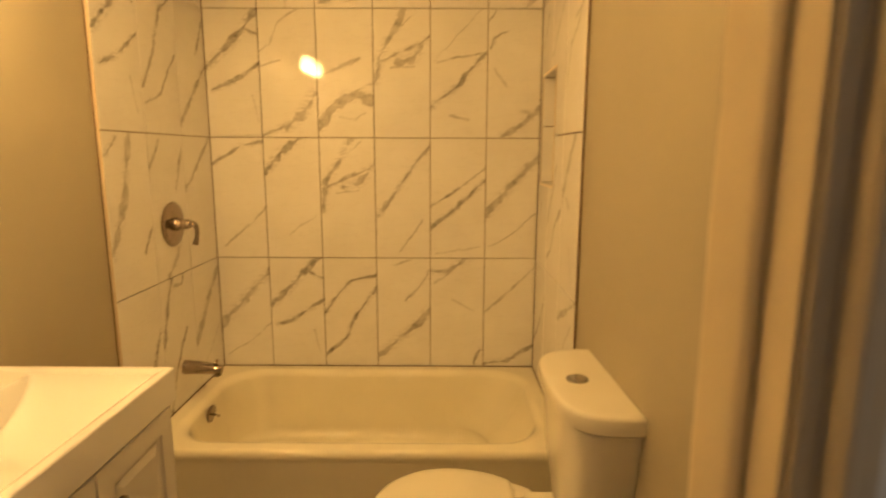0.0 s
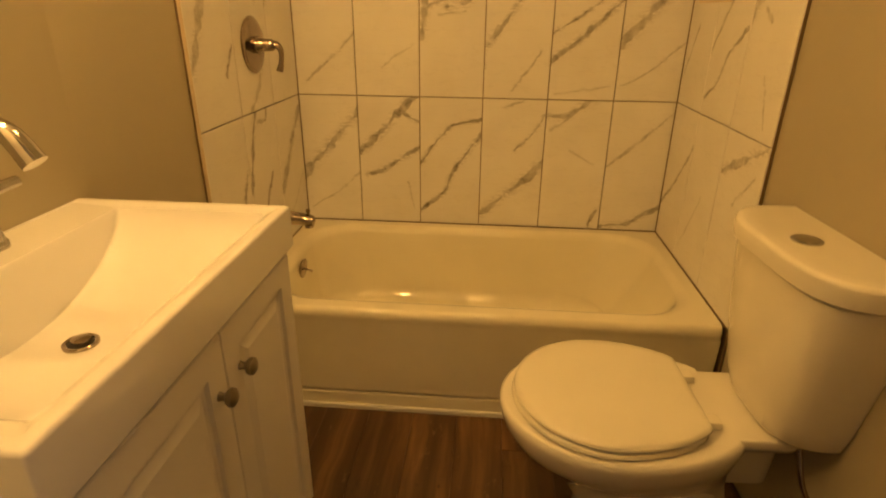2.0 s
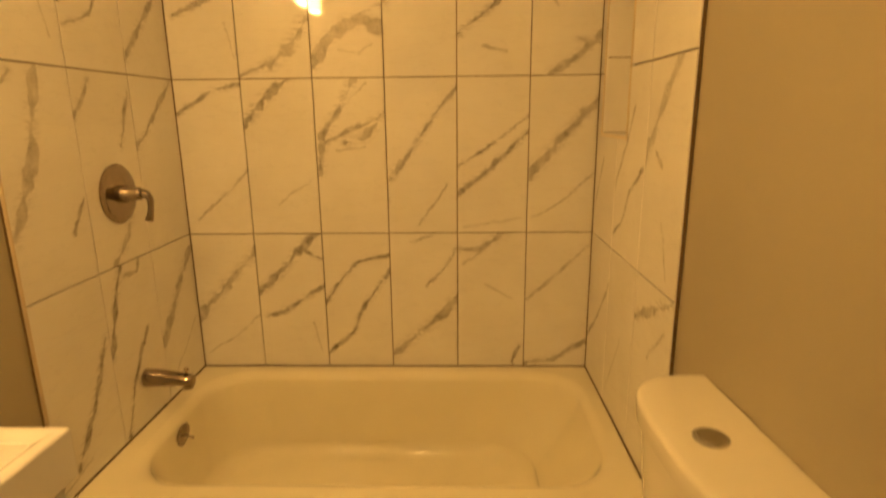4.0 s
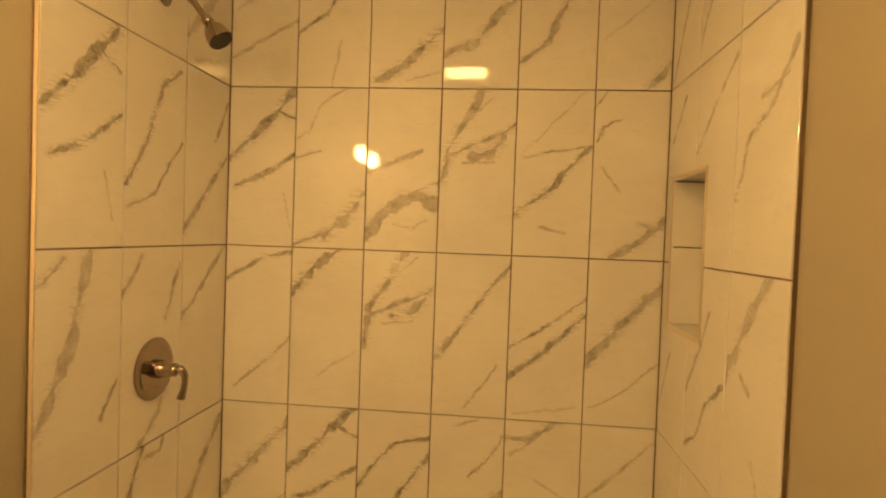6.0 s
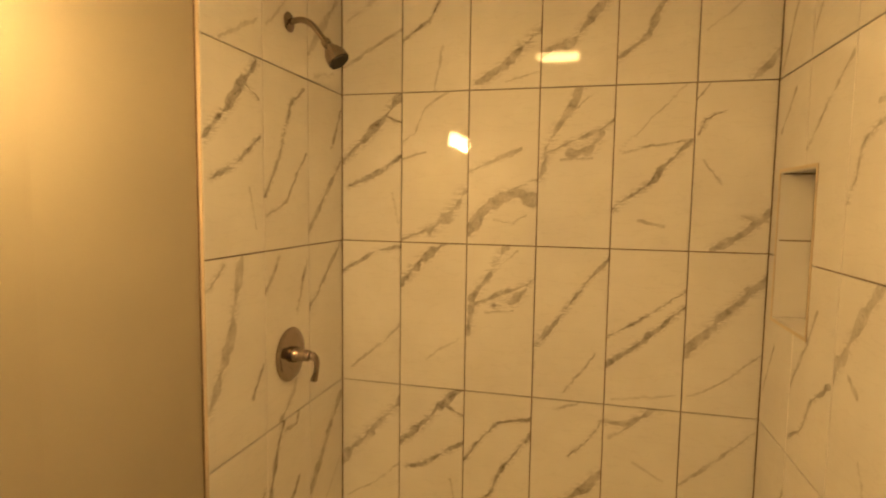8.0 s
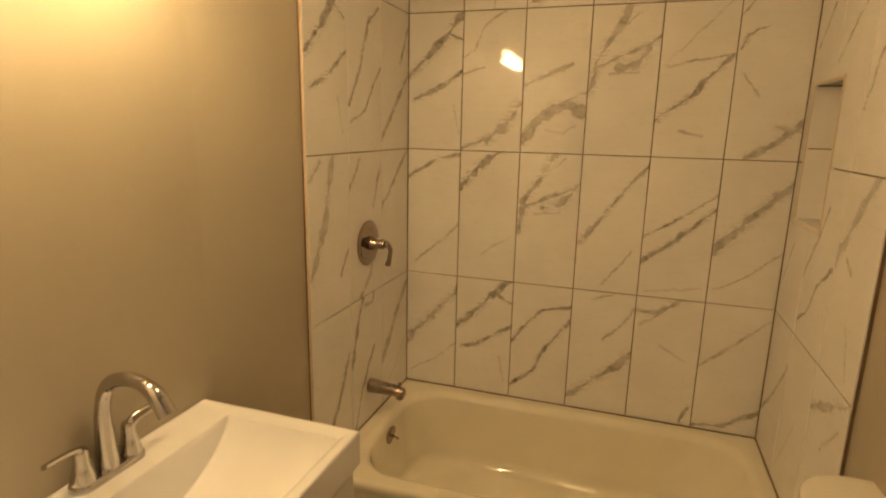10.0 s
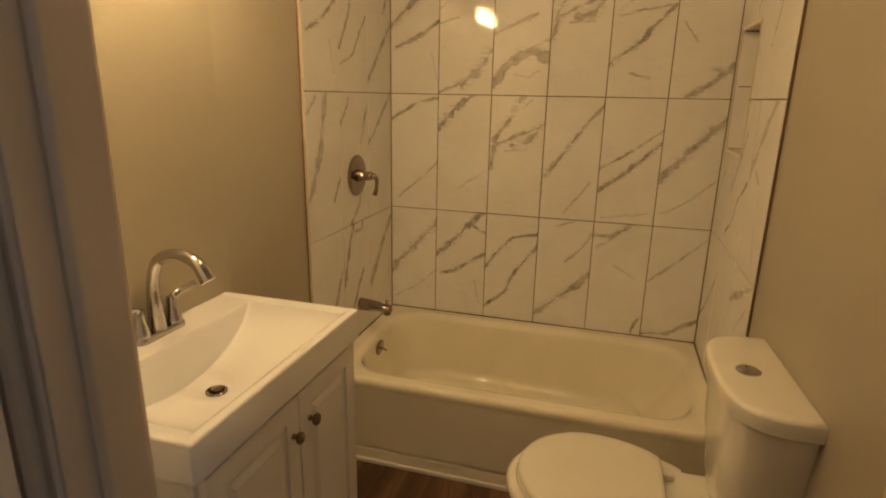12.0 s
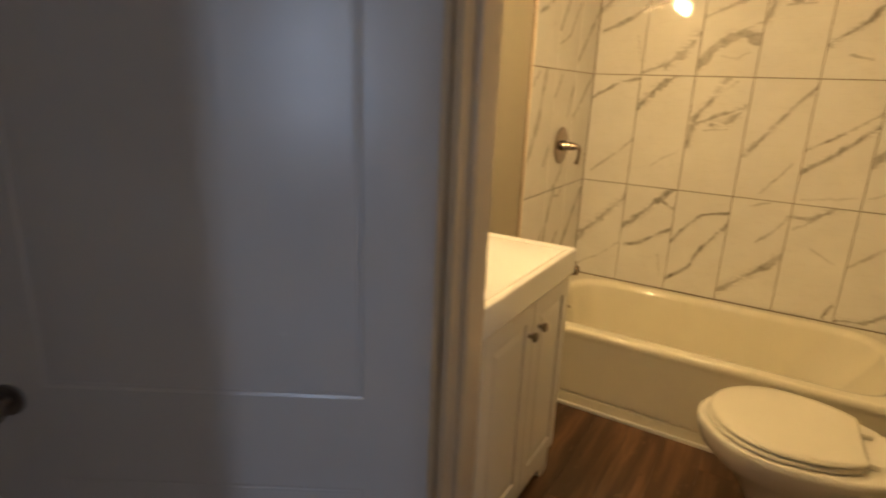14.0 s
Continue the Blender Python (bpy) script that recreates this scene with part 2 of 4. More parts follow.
def marble(name, *veins, shift=0.0):
    """Glossy white marble-look tile. Each vein: half width in mm, strength, then the places (across, up) that it runs through."""
    n = Nodes(name, 0.09, coat=0.2)
    p = n.place()
    seedy = n.add("VectorMath", i0=p, i1=(shift, shift * 0.7, 0)).outputs[0]
    flat = n.add("VectorMath", i0=p, i1=(1, 1, 0))
    flat.operation = "MULTIPLY"
    at = flat.outputs[0]
    for scale, reach in ((7.0, 0.034), (42.0, 0.0125)):
        wobble = n.add("TexNoise", Vector=seedy, Scale=scale, Detail=3.0, Roughness=0.62).outputs["Color"]
        off = n.add("VectorMath", i0=wobble, i1=(0.5, 0.5, 0.5))
        off.operation = "SUBTRACT"
        warp = n.add("VectorMath", i0=off.outputs[0], i1=(reach, reach, 0.0))
        warp.operation = "MULTIPLY"
        at = n.add("VectorMath", i0=at, i1=warp.outputs[0]).outputs[0]
    swell = n.maths("MULTIPLY", n.maths("SUBTRACT", n.noise(seedy, 11, 2), 0.34), 3.2, clamp=True)
    grit = n.noise(seedy, 55, 5, 0.7)
    patch = n.maths("MULTIPLY", n.maths("SUBTRACT", n.noise(seedy, 26, 4, 0.65), 0.30), 2.4, clamp=True)
    slant = n.add("Mapping", Vector=at, Rotation=(0, 0, radians(-50)), Scale=(9.0, 62.0, 1.0)).outputs[0]
    strand = n.maths("SUBTRACT", 1.0, n.maths("MULTIPLY", n.maths("ABSOLUTE", n.maths("SUBTRACT", n.noise(slant, 1.0, 3, 0.6), 0.5)), 16.0), clamp=True)
    total = lines = None
    for width, strength, *places in veins:
        far = None
        for (u0, v0), (u1, v1) in zip(places, places[1:]):
            a = (u0 * TILE_W, v0 * TILE_H, 0)
            way = ((u1 - u0) * TILE_W, (v1 - v0) * TILE_H, 0)
            node = n.tree.nodes.new("ShaderNodeGroup")
            node.node_tree = STRETCH
            n.tree.links.new(at, node.inputs[0])
            node.inputs[1].default_value, node.inputs[2].default_value = a, way
            node.inputs[3].default_value = 1 / (way[0] ** 2 + way[1] ** 2)
            far = node.outputs[0] if far is None else n.maths("MINIMUM", far, node.outputs[0])
        # a patchy grey body with frayed edges that swells and thins, a dark thread in it and finer threads beside it
        wide = n.maths("ADD", n.maths("MULTIPLY", swell, 0.0023 * width), 0.0006 + 0.00020 * width)
        body = n.maths("DIVIDE", n.maths("SUBTRACT", wide, far), 0.0014 + 0.00045 * width, clamp=True)
        body = n.maths("MULTIPLY", body, n.maths("ADD", n.maths("MULTIPLY", patch, 0.72), 0.30))
        thread = n.maths("SUBTRACT", 1.0, n.maths("DIVIDE", n.maths("SUBTRACT", far, n.maths("MULTIPLY", wide, 0.35)), 0.0016), clamp=True)
        thread = n.maths("MULTIPLY", thread, n.maths("MULTIPLY", n.maths("SUBTRACT", grit, 0.46), 5.0, clamp=True))
        beside = n.maths("MULTIPLY", n.maths("SUBTRACT", 1.0, n.maths("DIVIDE", far, 0.004 + 0.0030 * width), clamp=True), strand)
        dark = n.maths("MAXIMUM", thread, n.maths("MULTIPLY", beside, 0.85))
        body, dark = n.maths("MULTIPLY", body, min(1.0, strength * 1.25)), n.maths("MULTIPLY", dark, min(1.0, strength * 1.15))
        total = body if total is None else n.maths("MAXIMUM", total, body)
        lines = dark if lines is None else n.maths("MAXIMUM", lines, dark)
    cloud = n.ramp(n.noise(seedy, 5, 4), (0.35, (0.81, 0.785, 0.745)), (0.7, (0.865, 0.845, 0.81)))
    hair = n.add("TexNoise", Vector=n.add("Mapping", Vector=at, Rotation=(0, 0, radians(-52)), Scale=(3.0, 16.0, 1.0)).outputs[0], Scale=1.4, Detail=3.0).outputs[0]
    thin = n.maths("MULTIPLY", n.maths("SUBTRACT", 1.0, n.maths("MULTIPLY", n.maths("ABSOLUTE", n.maths("SUBTRACT", hair, 0.5)), 60.0), clamp=True), 0.07)
    total = n.maths("MAXIMUM", total, thin)
    ink_tone = n.mix(lines, n.ramp(grit, (0.38, (0.185, 0.16, 0.126)), (0.64, (0.36, 0.315, 0.25))), (0.065, 0.053, 0.040))
    total = n.maths("MAXIMUM", total, n.maths("MULTIPLY", lines, 0.85))
    n.put("Base Color", n.mix(total, cloud, ink_tone))
    n.put("Roughness", n.maths("ADD", n.maths("MULTIPLY", n.noise(p, 40, 3), 0.04), 0.025))
    return n.mat


# ---- the setting ----
ROOM_H = 2.5
LEFT, RIGHT = -0.052, 1.5345          # the painted walls
FRONT = -2.105                       # the door wall, room side
HALL = -2.235                        # the door wall, hall side
DOOR_L, DOOR_R, DOOR_H = 0.467, 1.342, 2.05
NICHE = (-0.355, -0.065, 1.292, 1.763)


def structure(name, bm, material, label, category):
    return tagged(link_mesh(name, bm, material), label, category, kind="structure")


floor = structure("floor", boxes((-0.6, 3.0, -7.6, 0.15, -0.12, -0.006)), PLANKS, "brown wood-look plank floor", "floor")
structure("ceiling", boxes((-0.6, 3.0, -7.6, 0.15, ROOM_H, ROOM_H + 0.1)), CEILING_PAINT, "plain off-white painted ceiling", "ceiling")
structure("wall_north", boxes((-0.14, 1.66, 0.010, 0.15, 0, ROOM_H)), GROUT, "tub alcove wall behind marble-look tiles with grout", "wall")
structure("wall_west", boxes((-0.14, -0.010, -0.826, 0.009, 0, ROOM_H)), GROUT, "tub alcove side wall with shower fittings under tiles", "wall")
structure("wall_west_painted", loft(bmesh.new(), [[(-0.14, FRONT, z), (LEFT, FRONT, z), (LEFT, -1.235, z), (LEFT + 0.004, -1.185, z), (-0.014, -0.8285, z), (-0.14, -0.8285, z)] for z in (0, ROOM_H)]), WALL_PAINT, "beige painted bathroom wall behind the vanity", "wall")
ny0, ny1, nz0, nz1 = NICHE
structure("wall_east", boxes((1.534, 1.68, -0.809, 0.009, 0, nz0), (1.534, 1.68, -0.809, 0.009, nz1, ROOM_H), (1.534, 1.68, -0.809, ny0, nz0, nz1),
                             (1.534, 1.68, ny1, 0.009, nz0, nz1), (1.640, 1.68, ny0, ny1, nz0, nz1)), GROUT, "tub alcove side wall with a recessed niche under tiles", "wall")
structure("wall_east_painted", loft(bmesh.new(), [[(1.68, FRONT, z), (1.68, -0.811, z), (RIGHT, -0.811, z), (RIGHT + 0.038 * (-0.811 - FRONT), FRONT, z)] for z in (0, ROOM_H)]), WALL_PAINT, "beige painted bathroom wall behind the toilet", "wall")
structure("wall_south", boxes((-0.6, DOOR_L - 0.02, HALL, FRONT, 0, ROOM_H), (DOOR_R + 0.02, 3.0, HALL, FRONT, 0, ROOM_H), (DOOR_L - 0.02, DOOR_R + 0.02, HALL, FRONT, DOOR_H + 0.02, ROOM_H)),
          HALL_PAINT, "painted wall with the bathroom doorway", "wall")
# the jog is added out of view: it cuts the daylight's edge on the door
structure("wall_hall_west", boxes((-0.6, -0.48, -3.35, HALL, 0, ROOM_H), (-0.6, 0.47, -3.47, -3.35, 0, ROOM_H), (-0.6, -0.48, -7.6, -3.47, 0, ROOM_H)), HALL_PAINT, "grey painted hallway wall with an unseen jog added to cut the daylight", "wall")
# slit wall added out of view: lets daylight onto the door, not the room
structure("wall_hall_east", boxes((2.88, 3.0, -7.6, -3.10, 0, ROOM_H), (2.88, 3.0, -2.60, HALL, 0, ROOM_H), (2.88, 3.0, -3.10, -2.60, 0, 0.95), (2.88, 3.0, -3.10, -2.60, 2.05, ROOM_H), (0.82, 2.88, -3.47, -3.35, 0, ROOM_H), (0.47, 0.82, -3.47, -3.35, 2.06, ROOM_H)), HALL_PAINT, "grey painted hallway wall with an unseen slit added to shape the daylight", "wall")
structure("wall_hall_south", boxes((-0.48, 1.65, -7.6, -7.45, 0, ROOM_H), (2.35, 2.88, -7.6, -7.45, 0, ROOM_H), (1.65, 2.35, -7.6, -7.45, 0, 0.85), (1.65, 2.35, -7.6, -7.45, 2.15, ROOM_H)),
          HALL_PAINT, "hallway end wall with a window", "wall")
win = tagged(new("window_1"), "plain white window at the hallway end", "window", kind="structure")
part("window_frame", boxes((1.65, 1.69, -7.58, -7.50, 0.85, 2.15), (2.31, 2.35, -7.58, -7.50, 0.85, 2.15), (1.69, 2.31, -7.58, -7.50, 0.85, 0.89), (1.69, 2.31, -7.58, -7.50, 2.11, 2.15)), TRIM_PAINT, win)
pane = part("pane", boxes((1.69, 2.31, -7.545, -7.54, 0.89, 2.11)), GLASS, win)
pane.visible_shadow = False
# window made up to house the side fill lamp
win = tagged(new("fill_window"), "unseen white window added in the hallway side wall for fill light", "window", kind="structure")
part("window_frame", boxes((2.93, 2.98, -3.10, -3.07, 0.95, 2.05), (2.93, 2.98, -2.63, -2.60, 0.95, 2.05), (2.93, 2.98, -3.07, -2.63, 0.95, 0.98), (2.93, 2.98, -3.07, -2.63, 2.02, 2.05)), TRIM_PAINT, win)
pane = part("pane", boxes((2.95, 2.955, -3.07, -2.63, 0.98, 2.02)), GLASS, win)
pane.visible_shadow = False

# door frame: lining, stop and moulded casing, hall side and room side
frame_set = tagged(new("door_frame"), "cream painted wooden door frame with worn edges", "door frame", kind="structure")


def moulding(x0, x1, face, out, z0, z1):
    """A stepped casing board; x0 is the edge at the opening."""
    bm = bmesh.new()
    w = x1 - x0
    prof = ((0.00, 0.004), (0.05, 0.006), (0.27, 0.006), (0.31, 0.009), (0.36, 0.018), (0.44, 0.024), (0.56, 0.025), (0.64, 0.020), (0.70, 0.016), (0.94, 0.017), (1.0, 0.009))
    pts = [(x0, face)] + [(x0 + w * u, face + out * d) for u, d in prof] + [(x1, face)]
    rings = [[(a, b, z) for a, b in pts] for z in (z0, z1)]
    return loft(bm, rings)


part("jamb", boxes((DOOR_L - 0.02, DOOR_L, HALL, FRONT, 0, DOOR_H + 0.02), bevel=0.002), TRIM_PAINT, frame_set)
part("jamb", boxes((DOOR_R, DOOR_R + 0.02, HALL, FRONT, 0, DOOR_H + 0.02), bevel=0.002), TRIM_PAINT, frame_set)
part("head_jamb", boxes((DOOR_L, DOOR_R, HALL, FRONT, DOOR_H, DOOR_H + 0.02), bevel=0.002), TRIM_PAINT, frame_set)
worn = random.Random(11)


def worn_stop(x, s, y0, y1, z1):
    """A stop with a round nose, chipped and thick with old paint along its room-side edge."""
    rings, drift = [], 0.0
    for k in range(121):
        drift = 0.8 * drift + worn.uniform(-0.0006, 0.0006)
        chip = -worn.uniform(0.0012, 0.003) if worn.random() < 0.06 else 0.0
        nose = 0.013 + drift + chip
        prof = [(0, y0), (0.006, y0), (0.011, y0 + 0.005), (0.013, y0 + 0.012), (0.013, y1 - 0.016), (nose + 0.001, y1 - 0.010), (nose, y1 - 0.005), (nose - 0.004, y1 - 0.001 + chip), (0.004, y1), (0, y1)]
        rings.append([(x + s * d, y, z1 * k / 120) for d, y in prof])
    return loft(bmesh.new(), rings)


part("stop", worn_stop(DOOR_L, 1, HALL + 0.042, FRONT - 0.010, DOOR_H), TRIM_PAINT, frame_set, smooth=35)
part("stop", worn_stop(DOOR_R, -1, HALL + 0.042, FRONT - 0.010, DOOR_H), TRIM_PAINT, frame_set, smooth=35)
part("stop", boxes((DOOR_L + 0.013, DOOR_R - 0.013, HALL + 0.042, FRONT - 0.012, DOOR_H - 0.011, DOOR_H), bevel=0.004), TRIM_PAINT, frame_set)
part("casing", moulding(DOOR_L - 0.005, DOOR_L - 0.064, HALL, -1, 0, DOOR_H + 0.06), TRIM_PAINT, frame_set)
part("casing", moulding(DOOR_R + 0.005, DOOR_R + 0.064, HALL, -1, 0, DOOR_H + 0.06), TRIM_PAINT, frame_set)
part("casing", boxes((DOOR_L - 0.005, DOOR_R + 0.005, HALL - 0.016, HALL, DOOR_H + 0.005, DOOR_H + 0.06), bevel=0.004), TRIM_PAINT, frame_set)

# ---- tiles of the tub alcove ----
ROWS_Z = (0.388, 0.931, 1.495, 2.060, 2.4985)
BACK_X = (0.000, 0.245, 0.505, 0.762, 1.020, 1.279, 1.524)
LEFT_Y = (-0.828, -0.552, -0.275, 0.000)
RIGHT_Y = (-0.811, -0.532, -0.260, 0.000)
GAP, THICK = 0.0019, 0.008


def tile_mesh(name, outline):
    """A slab with a fine chamfer round its face, seen along -z of its own frame."""
    bm = bmesh.new()
    cx = sum(p[0] for p in outline) / len(outline)
    cy = sum(p[1] for p in outline) / len(outline)
    e = 0.0012
    shrink = [(x + (e if x < cx else -e), y + (e if y < cy else -e)) for x, y in outline]
    loft(bm, [[(x, y, 0.0) for x, y in outline], [(x, y, THICK - e) for x, y in outline], [(x, y, THICK) for x, y in shrink]])
    bmesh.ops.recalc_face_normals(bm, faces=bm.faces[:])
    mesh = bpy.data.meshes.new(name)
    bm.to_mesh(mesh)
    bm.free()
    return mesh


MESHES = {}


def tile(material, m, w, h, outline=None):
    """One tile whose lower left corner stands at the pose m."""
    if outline:
        mesh = tile_mesh("tile", outline)
    else:
        key = (round(w, 4), round(h, 4))
        if key not in MESHES:
            MESHES[key] = tile_mesh("tile", [(GAP, GAP), (w - GAP, GAP), (w - GAP, h - GAP), (GAP, h - GAP)])
            MESHES[key].materials.append(material)
        mesh = MESHES[key]
    if not mesh.materials:
        mesh.materials.append(material)
    ob = new("tile", mesh)
    ob.material_slots[0].link, ob.material_slots[0].material = "OBJECT", material
    ob.matrix_world = m
    return ob


BACK_M = lambda x, z: Matrix(((1, 0, 0, x), (0, 0, -1, 0.0085), (0, 1, 0, z), (0, 0, 0, 1)))
LEFT_M = lambda y, z: Matrix(((0, 0, 1, -0.0085), (1, 0, 0, y), (0, 1, 0, z), (0, 0, 0, 1)))
RIGHT_M = lambda y, z: Matrix(((0, 0, -1, 1.5325), (-1, 0, 0, y), (0, 1, 0, z), (0, 0, 0, 1)))

fork = lambda n, s: marble(n, (9, 0.95, (0, .55), (.42, .72), (.95, .99)), (4, .8, (.68, .86), (1, .79)), (5, .85, (.12, .38), (.5, .44), (1, .60)), (2, .4, (.8, .33), (.9, .12)), shift=s)
curl = lambda n, s: marble(n, (4, .9, (0, .47), (.34, .68), (.5, .76), (1, .81)), (5, .85, (0, .10), (.42, .26), (.62, .48), (1, .70)), shift=s)
band = lambda n, s: marble(n, (11, .62, (0, .37), (.4, .58), (1, .87)), (2, .45, (.1, .10), (.55, .22), (.95, .40)), shift=s)
loops = lambda n, s: marble(n, (10, .62, (.02, .43), (.10, .62), (.30, .78), (.56, .98)), (5, .7, (.05, .58), (.5, .67), (.85, .74), (1, .80)), (11, .62, (.45, .60), (.68, .62), (.86, .72)), (2, .5, (.3, .55), (.7, .57)), (2, .45, (.45, .85), (.75, .97)), shift=s)

BACK = {
    (0, 0): band("marble_k", 1.3),
    (1, 0): fork("marble_a", 2.1),
    (2, 0): curl("marble_b", 3.7),
    (3, 0): marble("marble_l", (11, .66, (0, .08), (.4, .25), (.75, .38), (1, .52)), (3, .8, (.55, .60), (.8, .72), (1, .86)), (2, .5, (.3, .9), (.8, .97)), shift=4.4),
    (4, 0): marble("marble_m", (8, .62, (0, .84), (.35, .86), (.75, .99)), (3, .6, (.1, .75), (.5, .9)), (4, .75, (.82, .04), (.94, .16)), (2, .35, (.4, .6), (.8, .5)), shift=5.2),
    (5, 0): marble("marble_n", (3, .45, (0, .48), (.5, .68), (1, .92)), (6, .7, (-.1, .02), (.4, .05), (1, .20)), shift=6.8),
    (0, 1): marble("marble_h", (5, .72, (0, .78), (.5, .92), (1, .97)), (3, .55, (.15, .10), (.6, .28), (1, .45)), shift=7.7),
    (1, 1): marble("marble_c", (10, .78, (0, .73), (.3, .88), (.7, 1.0)), (2, .3, (.4, .2), (.9, .35)), shift=8.1),
    (2, 1): loops("marble_e", 9.6),
    (3, 1): marble("marble_i", (8, .55, (0, .36), (.18, .46)), (5, .75, (0, .34), (.35, .53), (.65, .75), (1, .95)), (2, .55, (.45, .05), (.85, .32)), (2, .6, (0, .3), (.02, .2)), shift=10.2),
    (4, 1): marble("marble_j", (6, .98, (0, .26), (.5, .44), (1, .66)), (3, .8, (0, .44), (.55, .60), (1, .76)), (2, .4, (.1, .04), (.9, .10)), shift=11.9),
    (5, 1): band("marble_o", 12.5),
    (0, 2): fork("marble_p", 13.3),
    (1, 2): marble("marble_q", (7, .65, (0, .02), (.45, .10)), (13, .62, (.45, .08), (.75, .20), (.97, .34)), (3, .5, (0, .68), (.2, .74), (.35, .90), (.7, 1)), (3, .6, (0, .56), (.35, .61)), shift=14.9),
    (2, 2): marble("marble_r", (12, .64, (0, .08), (.25, .22), (.5, .33), (.75, .34), (1, .29)), (3, .6, (.5, .34), (1, .43)), (5, .55, (0, .48), (.5, .58), (.75, .63)), (2, .5, (.4, .16), (.65, .14), (.85, .2)), shift=15.8),
    (3, 2): loops("marble_s", 16.4),
    (4, 2): marble("marble_t", (6, .85, (0, .24), (.5, .42), (.98, .67)), (2, .7, (.1, .60), (.45, .63), (.9, .66)), (1.5, .4, (.05, .6), (.9, 1)), (3, .45, (.35, .18), (.68, .14)), shift=17.2),
    (5, 2): marble("marble_u", (9, .62, (.28, .0), (.65, .12), (.97, .25)), (6, .5, (.6, .22), (1, .18)), (3, .8, (.03, .70), (.12, .79), (.34, .84)), (2, .6, (0, .90), (.17, 1)), (2, .45, (.12, .55), (.35, .40)), shift=18.7),
    (0, 3): marble("marble_v", (4, .55, (0, .18), (.5, .30), (1, .42)), (6, .35, (.1, .5), (.9, .72)), shift=19.1),
    (1, 3): marble("marble_w", (4, .80, (0, .34), (.4, .46), (.68, .66)), (2, .4, (.5, 0), (.6, .3)), shift=20.6),
    (2, 3): marble("marble_x", (10, .72, (.1, .04), (.5, .15), (1, .36)), (2, .5, (.5, .04), (.95, .10)), shift=21.5),
    (3, 3): marble("marble_y", (9, .62, (0, .20), (.4, .28), (.65, .42), (1, .58)), shift=22.3),
    (4, 3): marble("marble_z", (6, .65, (0, .15), (.38, .30), (.72, .62)), shift=23.4),
    (5, 3): marble("marble_aa", (7, .55, (.6, -.02), (.82, .10), (1, .22)), (2, .3, (.1, .3), (.9, .6)), shift=24.8),
}
SIDE_L = {
    (0, 0): marble("marble_ba", (7, .9, (.28, .10), (.62, .30), (1, .62)), (2, .5, (0, .05), (.5, .1)), shift=25.5),
    (1, 0): marble("marble_bb", (7, .8, (0, .50), (.25, .85), (.42, 1)), (4, .6, (.42, .9), (.7, .88), (.8, 1)), (5, .8, (.1, .02), (.35, .30), (.75, .55)), shift=26.6),
    (2, 0): band("marble_bc", 27.1),
    (0, 1): marble("marble_bd", (11, .55, (.02, .28), (.38, .60), (.62, 1)), (5, .5, (0, .85), (.3, .95)), (4, .65, (.8, .24), (1, .38)), shift=28.3),
    (1, 1): marble("marble_be", (5, .6, (0, .78), (.3, .95)), (8, .55, (.30, 0), (.6, .12), (.8, .28)), (6, .6, (.75, .62), (1, .9)), shift=29.2),
    (2, 1): marble("marble_bf", (7, .6, (0, .60), (.5, .78), (1, 1)), shift=30.7),
    (0, 2): fork("marble_bg", 31.9),
    (1, 2): marble("marble_bh", (5, .85, (.03, .30), (.35, .52), (.62, .82), (.95, .93)), (3, .7, (.05, .20), (.5, .28), (1, .55)), shift=32.4),
    (2, 2): marble("marble_bi", (8, .62, (0, .08), (.45, .30), (1, .55)), (4, .7, (.7, .62), (1, .88)), shift=33.8),
    (0, 3): marble("marble_bj", (4, .4, (.3, .02), (1, .2)), shift=34.6),
    (1, 3): marble("marble_bk", (3, .4, (.1, .2), (.8, .5)), shift=35.2),
    (2, 3): marble("marble_bl", (8, .45, (0, .15), (.4, .35), (.9, .6)), (4, .4, (.2, .05), (.8, .1)), shift=36.9),
}
# on this side tiles are counted from the corner outwards
SIDE_R = {
    (0, 0): marble("marble_ca", (5, .7, (0, .25), (.5, .45), (1, .75)), shift=37.5),
    (1, 0): marble("marble_cb", (2, .4, (.1, .1), (.6, .5)), shift=38.8),
    (2, 0): marble("marble_cc", (8, .6, (0, .72), (.4, .82), (1, .95)), (3, .5, (.5, .6), (.9, .8)), shift=39.4),
    (0, 1): marble("marble_cd", (3, .6, (.1, .2), (.4, .5)), shift=40.2),
    (1, 1): marble("marble_ce", (4, .75, (.05, .10), (.4, .20), (.55, .35), (1, .50)), (4, .6, (0, .35), (.6, .8)), shift=41.7),
    (2, 1): marble("marble_cf", (10, .52, (0, .55), (.3, .75), (.75, 1)), (3, .5, (.3, .6), (.5, .55)), (2, .4, (.6, .3), (.8, .05)), shift=42.3),
    (0, 2): marble("marble_cg", (5, .6, (.2, .7), (.6, .9)), shift=43.1),
    (1, 2): marble("marble_ch", (4, .6, (0, .55), (.5, .75), (1, .92)), shift=44.9),
    (2, 2): marble("marble_ci", (5, .6, (.05, .30), (.3, .55), (.6, .60), (1, .82)), (4, .55, (.5, .68), (.9, .72)), shift=45.4),
    (0, 3): marble("marble_cj", (5, .6, (.1, .05), (.8, .6)), shift=46.6),
    (1, 3): marble("marble_ck", (5, .6, (.0, .1), (.6, .5)), shift=47.3),
    (2, 3): marble("marble_cl", (4, .5, (.3, .1), (1, .5)), shift=48.8),
}
north = bpy.data.objects["wall_north"]
west, east = bpy.data.objects["wall_west"], bpy.data.objects["wall_east"]
